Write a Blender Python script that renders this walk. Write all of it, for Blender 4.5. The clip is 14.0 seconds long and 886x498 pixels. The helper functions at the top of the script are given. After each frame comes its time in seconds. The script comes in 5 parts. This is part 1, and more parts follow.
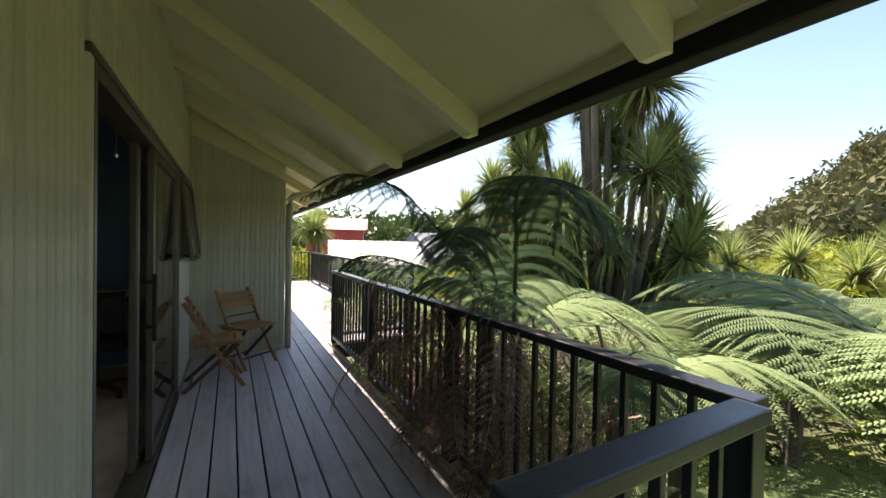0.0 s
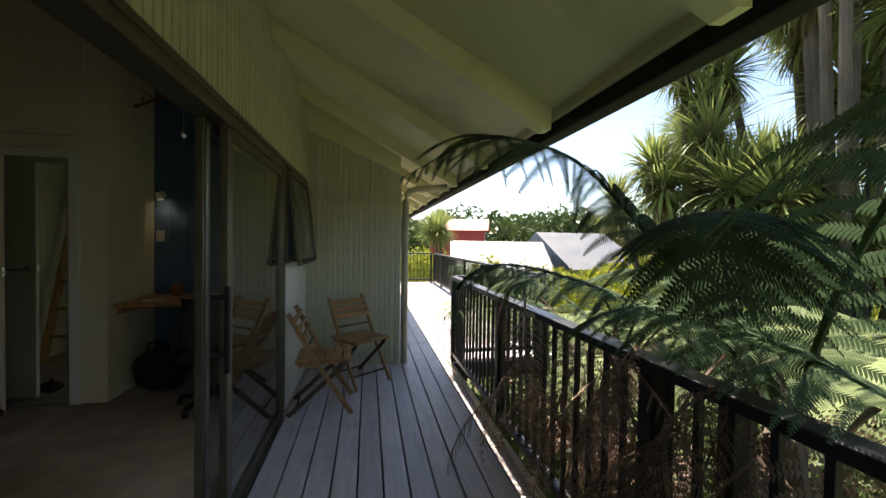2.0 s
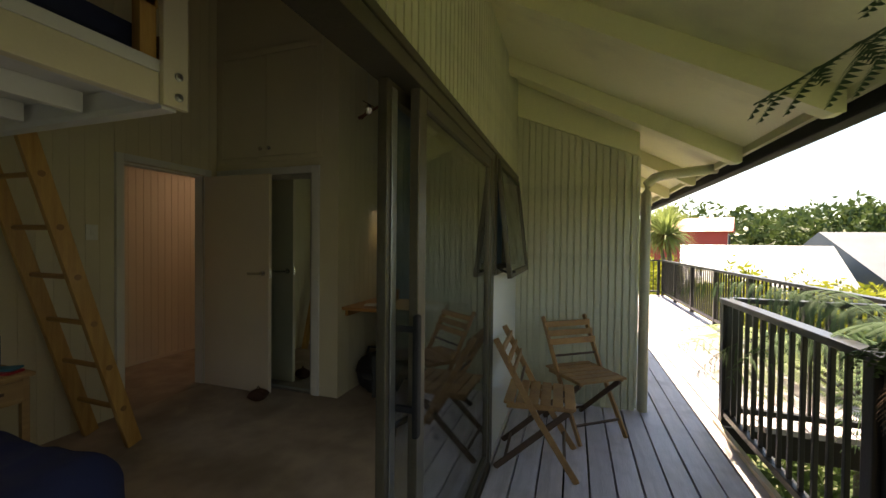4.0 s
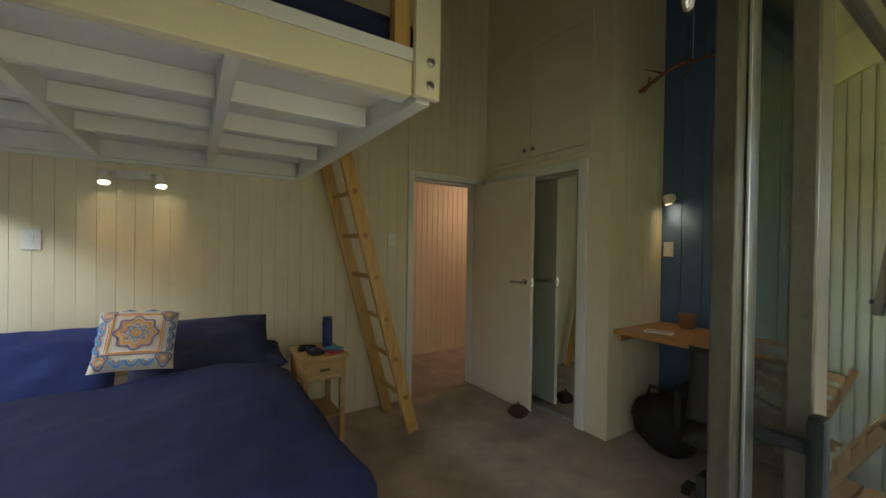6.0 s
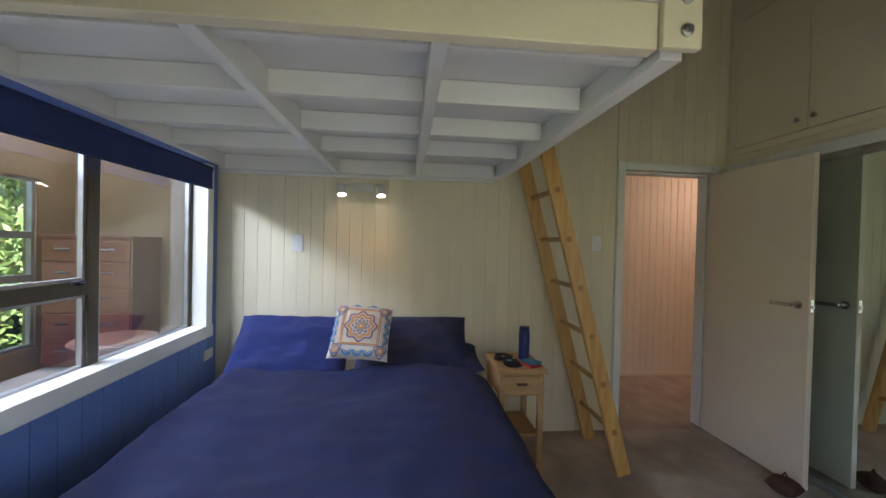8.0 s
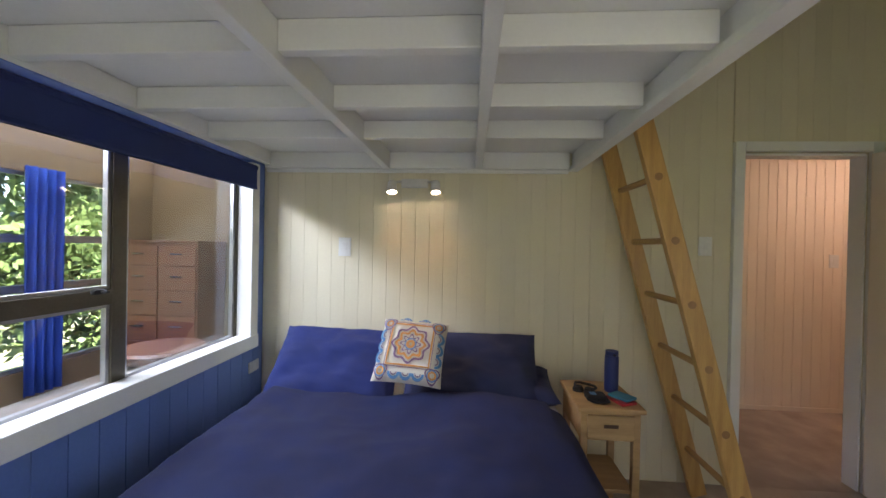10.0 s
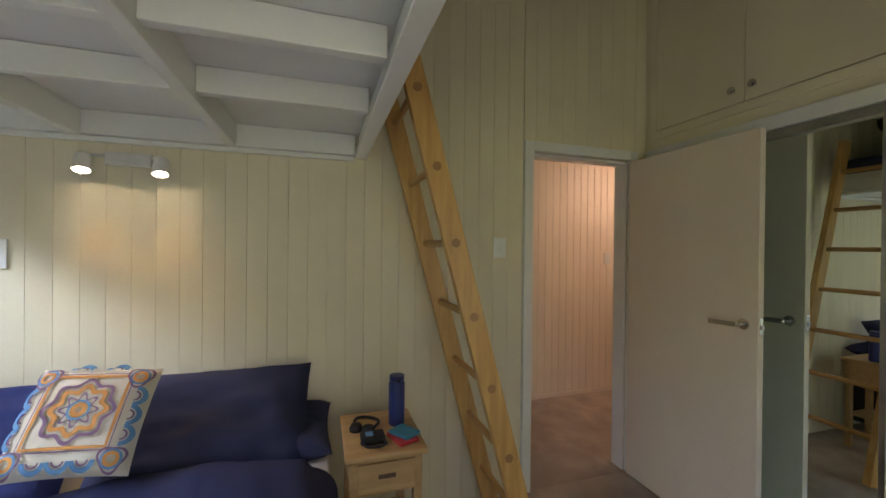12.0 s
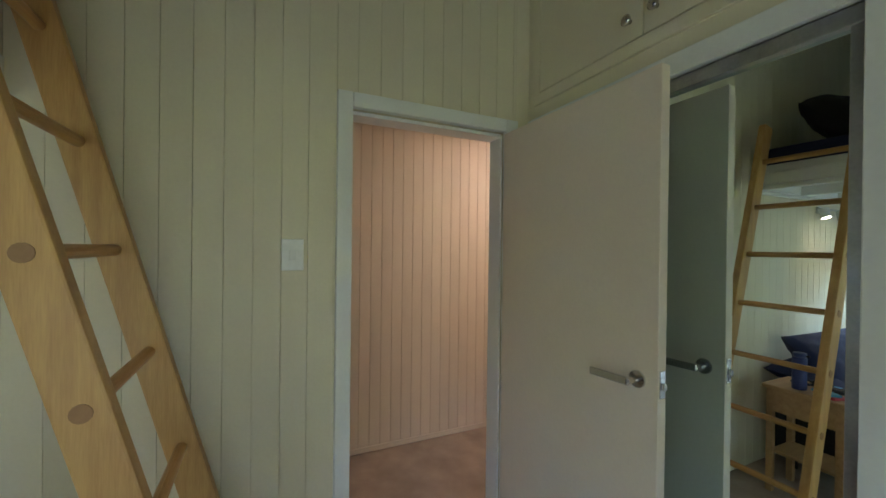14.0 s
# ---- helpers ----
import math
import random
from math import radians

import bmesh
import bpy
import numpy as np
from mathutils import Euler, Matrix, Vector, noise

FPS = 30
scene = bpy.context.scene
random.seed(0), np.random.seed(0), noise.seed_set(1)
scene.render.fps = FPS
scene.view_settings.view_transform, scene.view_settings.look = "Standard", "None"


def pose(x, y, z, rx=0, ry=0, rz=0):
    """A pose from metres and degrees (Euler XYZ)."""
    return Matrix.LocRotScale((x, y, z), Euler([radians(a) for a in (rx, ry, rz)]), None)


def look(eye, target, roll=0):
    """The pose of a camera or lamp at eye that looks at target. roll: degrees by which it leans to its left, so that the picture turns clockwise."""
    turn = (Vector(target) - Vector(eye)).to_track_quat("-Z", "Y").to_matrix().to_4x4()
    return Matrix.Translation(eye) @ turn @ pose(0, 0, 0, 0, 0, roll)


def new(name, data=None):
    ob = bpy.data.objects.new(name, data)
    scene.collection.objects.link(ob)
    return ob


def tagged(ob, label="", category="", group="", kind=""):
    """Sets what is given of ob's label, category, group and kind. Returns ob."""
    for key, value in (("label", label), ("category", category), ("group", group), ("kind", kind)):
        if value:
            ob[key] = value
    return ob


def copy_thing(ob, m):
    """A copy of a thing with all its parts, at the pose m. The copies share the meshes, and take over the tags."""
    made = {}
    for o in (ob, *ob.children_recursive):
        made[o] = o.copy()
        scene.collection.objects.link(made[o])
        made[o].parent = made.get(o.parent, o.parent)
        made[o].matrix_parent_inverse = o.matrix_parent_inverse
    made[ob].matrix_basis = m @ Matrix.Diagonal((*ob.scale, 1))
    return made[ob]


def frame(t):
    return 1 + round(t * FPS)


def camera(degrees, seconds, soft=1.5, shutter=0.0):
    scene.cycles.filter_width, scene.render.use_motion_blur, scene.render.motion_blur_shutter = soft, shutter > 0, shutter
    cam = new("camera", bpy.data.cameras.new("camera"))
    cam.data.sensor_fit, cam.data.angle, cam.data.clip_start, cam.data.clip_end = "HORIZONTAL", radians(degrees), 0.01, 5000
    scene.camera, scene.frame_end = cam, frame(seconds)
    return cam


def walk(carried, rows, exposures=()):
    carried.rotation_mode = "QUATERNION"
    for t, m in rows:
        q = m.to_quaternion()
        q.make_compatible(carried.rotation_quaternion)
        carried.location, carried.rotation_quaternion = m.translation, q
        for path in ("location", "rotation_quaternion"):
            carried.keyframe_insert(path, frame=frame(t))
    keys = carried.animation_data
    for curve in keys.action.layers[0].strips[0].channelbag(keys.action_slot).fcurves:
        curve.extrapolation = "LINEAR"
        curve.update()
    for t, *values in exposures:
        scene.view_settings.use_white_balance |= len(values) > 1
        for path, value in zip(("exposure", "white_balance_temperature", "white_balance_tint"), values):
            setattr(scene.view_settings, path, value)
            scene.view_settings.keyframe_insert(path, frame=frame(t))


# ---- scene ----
cam = camera(98.3, 14.0)
METRES, EYE, TILT, LEAN, TURN = 4.74, 1.35, 0.0, 0.0, -29.0
ROWS = [
    (0.0, 0.0, 0.0, 0.0, 0.02, -0.87, -1.15),
    (0.5, -0.0118, 0.042, -0.0007, 5.27, -0.97, -1.19),
    (1.0, -0.0218, 0.0913, -0.0037, 9.36, -0.98, -1.09),
    (1.5, -0.0297, 0.1455, -0.0007, 13.56, -1.07, -0.85),
    (2.0, -0.0497, 0.195, 0.0011, 17.91, -1.13, -0.85),
    (2.5, -0.0735, 0.2388, 0.0029, 23.28, -1.13, -0.84),
    (5.0, -0.2182, 0.353, 0.0046, 67.82, -0.59, -0.67),
    (5.5, -0.2426, 0.3638, 0.0051, 77.67, -0.44, -0.8),
    (6.0, -0.2594, 0.3661, 0.0036, 85.99, -0.42, -0.9),
    (6.5, -0.2741, 0.3646, 0.0029, 93.99, -0.42, -1.04),
    (7.0, -0.2892, 0.3592, 0.0027, 101.01, -0.42, -1.14),
    (7.5, -0.3014, 0.3515, 0.0046, 107.7, -0.58, -1.27),
    (8.0, -0.3102, 0.3418, 0.0079, 113.71, -0.75, -1.37),
    (10.5, -0.417, 0.2972, 0.0074, 123.34, -0.33, -1.15),
    (11.0, -0.4482, 0.2948, 0.0098, 116.94, -0.12, -1.05),
    (11.5, -0.4812, 0.3123, 0.0103, 109.02, -0.0, -0.84),
    (12.0, -0.5167, 0.3452, 0.014, 101.46, -0.21, -0.62),
    (12.5, -0.5553, 0.3763, 0.0141, 95.59, -0.39, -0.64),
    (13.0, -0.6036, 0.4047, 0.0173, 93.64, -0.24, -0.63),
    (13.5, -0.6539, 0.4352, 0.0187, 93.82, -0.33, -0.73),
    (14.0, -0.7084, 0.4617, 0.0221, 94.07, -0.22, -0.69),
]
EXPOSURES = [(0.0, 1.68, 7300, 17), (2.7, 1.68, 7300, 16), (5.0, 2.98, 9300, 16), (5.5, 3.42, 8600, 15), (6.0, 3.65, 7600, 17), (6.5, 3.98, 7000, 19), (7.0, 4.03, 6600, 20), (7.5, 4.05, 6400, 23), (8.0, 4.1, 6450, 25), (10.5, 4.25, 6800, 27), (12.0, 4.3, 6900, 24), (12.5, 4.35, 6800, 21), (14.0, 4.55, 5900, 14)]
walk(cam, [(t, pose(0, 0, EYE, TILT, LEAN, TURN) @ pose(METRES * x, METRES * y, METRES * z, 90 + pitch, roll, yaw)) for t, x, y, z, yaw, pitch, roll in ROWS], EXPOSURES)

# ---- world and light ----
SUN = Vector((0.075, 0.5, 0.86)).normalized()
world = bpy.data.worlds.new("world")
scene.world = world
world.use_nodes = True
wn = world.node_tree.nodes
sky = wn.new("ShaderNodeTexSky")
sky.sky_type = "NISHITA"
sky.sun_disc = False
sky.dust_density, sky.ozone_density = 0.2, 2.5
sky.sun_elevation = math.asin(SUN.z)
sky.sun_rotation = math.atan2(SUN.x, SUN.y)
wn["Background"].inputs["Strength"].default_value = 0.10
world.node_tree.links.new(sky.outputs[0], wn["Background"].inputs["Color"])


def lamp(name, kind, m, energy, colour=(1, 1, 1), **props):
    d = bpy.data.lights.new(name, kind)
    d.energy, d.color = energy, colour
    if kind == "SUN":
        d.angle = props["angle"]
    if kind == "SPOT":
        d.spot_size, d.spot_blend, d.shadow_soft_size = props["size"], 0.6, 0.02
    if kind == "POINT":
        d.shadow_soft_size = props["size"]
    if kind == "AREA":
        d.shape, d.size, d.size_y = "RECTANGLE", props["size"], props["size_y"]
    ob = new(name, d)
    ob.matrix_world = m
    return ob


lamp("sun", "SUN", look((0, 0, 0), -SUN), 4.8, (1, 0.95, 0.86), angle=radians(0.55))
# daylight entering by the open sliding door and the awning window
lamp("door_daylight", "AREA", look((-0.56, 2.93, 0.95), (-3.0, 2.93, 0.95)), 0.5, (0.97, 1.0, 0.92), size=2.35, size_y=1.75)


# daylight coming down through the milky roof outside the window beside the bed
lamp("roof_daylight", "AREA", look((-2.1, -0.30, 2.43), (-2.5, 1.5, 0.9)), 7.0, (0.66, 0.83, 1.0), size=1.8, size_y=0.35)


# ---- materials ----
def material(name, a, b=None, rough=0.6, scale=6.0, fine=60.0, bump=0.05, metal=0.0, stretch=(1, 1, 1), vary=0.1, dirt=None, coat=0.0, trans=0.0):
    m = bpy.data.materials.new(name)
    m.use_nodes = True
    nt = m.node_tree
    n, l = nt.nodes, nt.links
    p = n["Principled BSDF"]
    b = b or tuple(c * 0.85 for c in a)
    tc, mp = n.new("ShaderNodeTexCoord"), n.new("ShaderNodeMapping")
    mp.inputs["Scale"].default_value = stretch
    l.new(tc.outputs["Object"], mp.inputs[0])
    info = n.new("ShaderNodeObjectInfo")
    shift = n.new("ShaderNodeVectorMath")
    shift.operation = "SCALE"
    shift.inputs[0].default_value = (13.0, 7.0, 5.0)
    l.new(info.outputs["Random"], shift.inputs["Scale"])
    l.new(shift.outputs[0], mp.inputs["Location"])
    big, small = n.new("ShaderNodeTexNoise"), n.new("ShaderNodeTexNoise")
    big.inputs["Scale"].default_value, small.inputs["Scale"].default_value = scale, fine
    big.inputs["Detail"].default_value = small.inputs["Detail"].default_value = 5
    l.new(mp.outputs[0], big.inputs["Vector"]), l.new(mp.outputs[0], small.inputs["Vector"])
    add = n.new("ShaderNodeMath")
    add.operation = "MULTIPLY_ADD"
    add.inputs[1].default_value = 0.45
    l.new(small.outputs[0], add.inputs[0]), l.new(big.outputs[0], add.inputs[2])
    ramp = n.new("ShaderNodeValToRGB")
    ramp.color_ramp.elements[0].position, ramp.color_ramp.elements[1].position = 0.5, 0.92
    ramp.color_ramp.elements[0].color, ramp.color_ramp.elements[1].color = (*b, 1), (*a, 1)
    l.new(add.outputs[0], ramp.inputs[0])
    hsv = n.new("ShaderNodeHueSaturation")
    mr = n.new("ShaderNodeMapRange")
    mr.inputs["To Min"].default_value, mr.inputs["To Max"].default_value = 1 - vary, 1 + vary
    l.new(info.outputs["Random"], mr.inputs[0]), l.new(mr.outputs[0], hsv.inputs["Value"])
    l.new(ramp.outputs[0], hsv.inputs["Color"])
    colour = hsv.outputs[0]
    if dirt:
        spots = n.new("ShaderNodeTexNoise")
        spots.inputs["Scale"].default_value, spots.inputs["Detail"].default_value = dirt[1], 8
        l.new(tc.outputs["Object"], spots.inputs["Vector"])
        cut = n.new("ShaderNodeMapRange")
        cut.inputs["From Min"].default_value, cut.inputs["From Max"].default_value = 0.55, 0.75
        l.new(spots.outputs[0], cut.inputs[0])
        mix = n.new("ShaderNodeMix")
        mix.data_type = "RGBA"
        l.new(cut.outputs[0], mix.inputs["Factor"]), l.new(colour, mix.inputs["A"])
        mix.inputs["B"].default_value = (*dirt[0], 1)
        colour = mix.outputs["Result"]
    l.new(colour, p.inputs["Base Color"])
    rr = n.new("ShaderNodeMapRange")
    rr.inputs["To Min"].default_value, rr.inputs["To Max"].default_value = max(0, rough - 0.1), min(1, rough + 0.12)
    l.new(big.outputs[0], rr.inputs[0]), l.new(rr.outputs[0], p.inputs["Roughness"])
    p.inputs["Metallic"].default_value = metal
    p.inputs["Coat Weight"].default_value = coat
    if trans:
        p.inputs["Specular IOR Level"].default_value = 0.2
    if bump:
        bp = n.new("ShaderNodeBump")
        bp.inputs["Strength"].default_value, bp.inputs["Distance"].default_value = bump, 0.02
        l.new(add.outputs[0], bp.inputs["Height"]), l.new(bp.outputs[0], p.inputs["Normal"])
    if trans:
        tr, ms = n.new("ShaderNodeBsdfTranslucent"), n.new("ShaderNodeMixShader")
        l.new(colour, tr.inputs["Color"])
        ms.inputs[0].default_value = trans
        l.new(p.outputs[0], ms.inputs[1]), l.new(tr.outputs[0], ms.inputs[2])
        l.new(ms.outputs[0], n["Material Output"].inputs["Surface"])
    return m


def glass(name, tint=(0.93, 0.96, 0.95), gloss=0.0):
    m = bpy.data.materials.new(name)
    m.use_nodes = True
    n, l = m.node_tree.nodes, m.node_tree.links
    t, g, x = n.new("ShaderNodeBsdfTransparent"), n.new("ShaderNodeBsdfGlossy"), n.new("ShaderNodeMixShader")
    w, f, f2 = n.new("ShaderNodeLayerWeight"), n.new("ShaderNodeMath"), n.new("ShaderNodeMath")
    w.inputs["Blend"].default_value = 0.5
    f2.operation, f.operation = "POWER", "MULTIPLY_ADD"
    f2.inputs[1].default_value, f.inputs[1].default_value, f.inputs[2].default_value = 3.5, 0.9, 0.035 + gloss
    l.new(w.outputs["Facing"], f2.inputs[0]), l.new(f2.outputs[0], f.inputs[0])
    t.inputs[0].default_value = (*tint, 1)
    g.inputs["Roughness"].default_value = 0.01
    l.new(f.outputs[0], x.inputs[0]), l.new(t.outputs[0], x.inputs[1]), l.new(g.outputs[0], x.inputs[2])
    l.new(x.outputs[0], n["Material Output"].inputs["Surface"])
    return m


def glow(name, colour, strength):
    m = bpy.data.materials.new(name)
    m.use_nodes = True
    p = m.node_tree.nodes["Principled BSDF"]
    p.inputs["Emission Color"].default_value = (*colour, 1)
    p.inputs["Emission Strength"].default_value = strength
    return m


CREAM = material("cream wall paint", (0.77, 0.70, 0.51), (0.71, 0.64, 0.46), 0.55, 2.0, 90, 0.03, vary=0.025)
HALL = material("warm hall paint", (0.78, 0.68, 0.55), (0.72, 0.62, 0.5), 0.55, 2.0, 90, 0.03, vary=0.03)
CLAD = material("cream cladding paint", (0.60, 0.58, 0.42), (0.50, 0.49, 0.35), 0.6, 2.5, 120, 0.12, stretch=(1, 1, 0.25), vary=0.05, dirt=((0.36, 0.36, 0.26), 3.0))
SOFFIT = material("cream soffit paint", (0.78, 0.745, 0.48), (0.71, 0.675, 0.43), 0.6, 1.5, 60, 0.04, dirt=((0.56, 0.53, 0.35), 1.6))
WHITE = material("white gloss paint", (0.80, 0.80, 0.76), (0.74, 0.74, 0.70), 0.4, 3, 80, 0.03, vary=0.02)
BLUE = material("blue wall paint", (0.07, 0.135, 0.23), (0.058, 0.11, 0.195), 0.5, 2.5, 80, 0.05, vary=0.04)
BLUE2 = material("bright blue wall paint", (0.13, 0.22, 0.52), (0.11, 0.195, 0.46), 0.5, 2.5, 80, 0.05, vary=0.04)
CARPET = material("brown carpet", (0.47, 0.385, 0.315), (0.32, 0.26, 0.21), 0.95, 5, 260, 0.6, vary=0, dirt=((0.29, 0.235, 0.19), 2.2))
DECK = material("weathered grey deck", (0.62, 0.555, 0.57), (0.46, 0.41, 0.425), 0.4, 5, 40, 0.25, stretch=(6, 0.5, 6), vary=0.12, dirt=((0.40, 0.35, 0.36), 4.0))
DECKGAP = material("dark gap dirt", (0.03, 0.025, 0.02), rough=0.9)
GUTTER = material("matt black gutter", (0.016, 0.015, 0.013), (0.009, 0.009, 0.008), 0.85, 8, 90, 0.05)
RAIL = material("black painted timber", (0.022, 0.022, 0.024), (0.012, 0.012, 0.014), 0.35, 8, 90, 0.1, vary=0.1)
ALU = material("bronze aluminium", (0.125, 0.108, 0.078), (0.085, 0.072, 0.05), 0.4, 6, 100, 0.03, metal=0.5)
SILVER = material("worn silver aluminium", (0.5, 0.5, 0.5), (0.36, 0.36, 0.37), 0.35, 12, 120, 0.03, metal=0.9)
CHROME = material("brushed chrome", (0.62, 0.6, 0.57), (0.5, 0.48, 0.46), 0.22, 20, 160, 0.02, metal=1.0)
PINE = material("varnished pine", (0.60, 0.36, 0.12), (0.45, 0.24, 0.07), 0.42, 3.5, 30, 0.08, stretch=(9, 9, 0.7), vary=0.07)
PINEX = material("varnished pine rung", (0.52, 0.30, 0.10), (0.38, 0.20, 0.06), 0.42, 3.5, 30, 0.08, stretch=(0.7, 9, 9), vary=0.07)
DARKP = material("rung end grain", (0.36, 0.19, 0.07), (0.26, 0.13, 0.045), 0.5)
OAK = material("pale oak", (0.46, 0.29, 0.13), (0.34, 0.20, 0.085), 0.5, 4, 40, 0.08, stretch=(8, 0.9, 8), vary=0.06)
DESKW = material("orange varnished desk wood", (0.50, 0.25, 0.09), (0.38, 0.17, 0.055), 0.4, 3, 40, 0.05, stretch=(0.8, 8, 8))
CHAIRW = material("weathered teak", (0.42, 0.23, 0.09), (0.26, 0.13, 0.055), 0.6, 6, 50, 0.15, stretch=(1, 1, 1), vary=0.14)
DARKW = material("dark stained legs", (0.11, 0.06, 0.035), (0.07, 0.035, 0.02), 0.6, 6, 50, 0.1)
CHESTW = material("red brown chest wood", (0.16, 0.055, 0.022), (0.11, 0.036, 0.015), 0.4, 3, 30, 0.05, stretch=(8, 0.8, 8), vary=0.08)
NAVY = material("navy cotton", (0.008, 0.022, 0.135), (0.006, 0.016, 0.10), 0.85, 9, 400, 0.5, vary=0.05)
DUVET = material("dark navy duvet cotton", (0.007, 0.015, 0.075), (0.005, 0.010, 0.054), 0.9, 9, 400, 0.6, vary=0.03)
NAVYD = material("dark navy cotton", (0.018, 0.026, 0.085), (0.012, 0.018, 0.06), 0.85, 3, 400, 0.25, vary=0.05)
SHEET = material("white sheet cotton", (0.72, 0.70, 0.68), (0.62, 0.6, 0.58), 0.9, 4, 300, 0.1)
BLACK = material("black fabric", (0.012, 0.012, 0.014), (0.006, 0.006, 0.007), 0.75, 6, 200, 0.3)
PLASTIC = material("white plastic", (0.78, 0.78, 0.74), rough=0.35, bump=0.0)
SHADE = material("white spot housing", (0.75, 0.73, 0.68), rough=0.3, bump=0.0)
BULB = glow("lamp bulb", (1, 0.85, 0.62), 2.5)
GLASS = glass("window glass")
TINT = glass("tinted door glass", (0.84, 0.87, 0.83), 0.08)
MIRROR = bpy.data.materials.new("mirror silver")
MIRROR.use_nodes = True
mp_ = MIRROR.node_tree.nodes["Principled BSDF"]
mp_.inputs["Base Color"].default_value = (0.80, 0.90, 0.88, 1)
mp_.inputs["Metallic"].default_value, mp_.inputs["Roughness"].default_value = 1, 0.01
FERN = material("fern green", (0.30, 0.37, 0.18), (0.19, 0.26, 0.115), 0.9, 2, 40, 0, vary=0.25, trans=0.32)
# darker copy of FERN: shade of backlit undersides put into the colour
FERNSHADE = material("dark fern green", (0.09, 0.145, 0.07), (0.05, 0.085, 0.042), 0.8, 2, 40, 0, vary=0.25, trans=0.3)
DEAD = material("dead fern brown", (0.34, 0.25, 0.20), (0.17, 0.11, 0.085), 0.9, 5, 40, 0, vary=0.3, trans=0.1)
CORD = material("cabbage tree leaf", (0.34, 0.39, 0.13), (0.20, 0.26, 0.08), 0.4, 3, 30, 0, vary=0.25, trans=0.38)
DRYL = material("dry cabbage leaf", (0.24, 0.19, 0.09), (0.15, 0.11, 0.05), 0.8, 3, 30, 0, vary=0.2, trans=0.15)
LIME = material("lime bush leaf", (0.36, 0.36, 0.04), (0.18, 0.23, 0.035), 0.8, 0.6, 8, 0, vary=0.2, trans=0.3)
SCRUB = material("far scrub leaf", (0.15, 0.14, 0.06), (0.075, 0.085, 0.035), 0.8, 0.12, 2, 0, vary=0.2, trans=0.15)
HEDGE = material("hedge leaf", (0.11, 0.16, 0.05), (0.05, 0.085, 0.025), 0.5, 1.2, 20, 0, vary=0.2, trans=0.25)
BARK = material("grey brown bark", (0.17, 0.14, 0.10), (0.09, 0.07, 0.05), 0.9, 8, 60, 0.6, stretch=(1, 1, 0.3))
SOIL = material("forest floor", (0.10, 0.11, 0.04), (0.05, 0.05, 0.025), 0.95, 0.8, 9, 0.5)
REDP = material("red painted boards", (0.45, 0.05, 0.04), (0.36, 0.04, 0.03), 0.6, 1, 20, 0.05)
ROOFG = material("grey roof iron", (0.19, 0.20, 0.21), (0.14, 0.15, 0.16), 0.5, 1, 20, 0.05)
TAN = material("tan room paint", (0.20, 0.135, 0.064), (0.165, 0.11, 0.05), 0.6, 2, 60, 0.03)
PLASTICROOF = material("milky corrugated sheet", (0.62, 0.66, 0.70), (0.56, 0.60, 0.64), 0.4, 2, 30, 0.02, trans=0.3)
CURTAIN = material("blue curtain cloth", (0.03, 0.09, 0.42), (0.02, 0.06, 0.32), 0.8, 4, 200, 0.1, trans=0.3)
BLIND = material("navy blind cloth", (0.018, 0.035, 0.15), (0.013, 0.026, 0.12), 0.8, 5, 300, 0.1)
BLUEB = material("blue enamel", (0.02, 0.035, 0.16), rough=0.4, bump=0)
TEAL = material("teal book cover", (0.03, 0.22, 0.33), rough=0.5, bump=0)
REDB = material("red book cover", (0.45, 0.03, 0.04), rough=0.5, bump=0)
PAPER = material("paper", (0.75, 0.74, 0.7), rough=0.8, bump=0)
BROWNF = material("brown felt", (0.09, 0.04, 0.025), (0.06, 0.025, 0.015), 0.95, 9, 150, 0.5)
RUSTY = material("red brown twig", (0.20, 0.07, 0.035), (0.12, 0.04, 0.02), 0.8, 9, 60, 0.3)
CERAMIC = material("brown glazed mug", (0.30, 0.13, 0.05), (0.2, 0.08, 0.03), 0.3, 9, 60, 0.05)
ORANGE = material("cushion orange", (0.62, 0.27, 0.07), rough=0.9, fine=300, bump=0.1)
PURPLE = material("cushion purple", (0.20, 0.11, 0.19), rough=0.9, fine=300, bump=0.1)
SKYB = material("cushion blue", (0.10, 0.25, 0.45), rough=0.9, fine=300, bump=0.1)
CANVAS = material("cushion canvas", (0.70, 0.64, 0.54), (0.62, 0.56, 0.46), 0.9, 5, 300, 0.2)


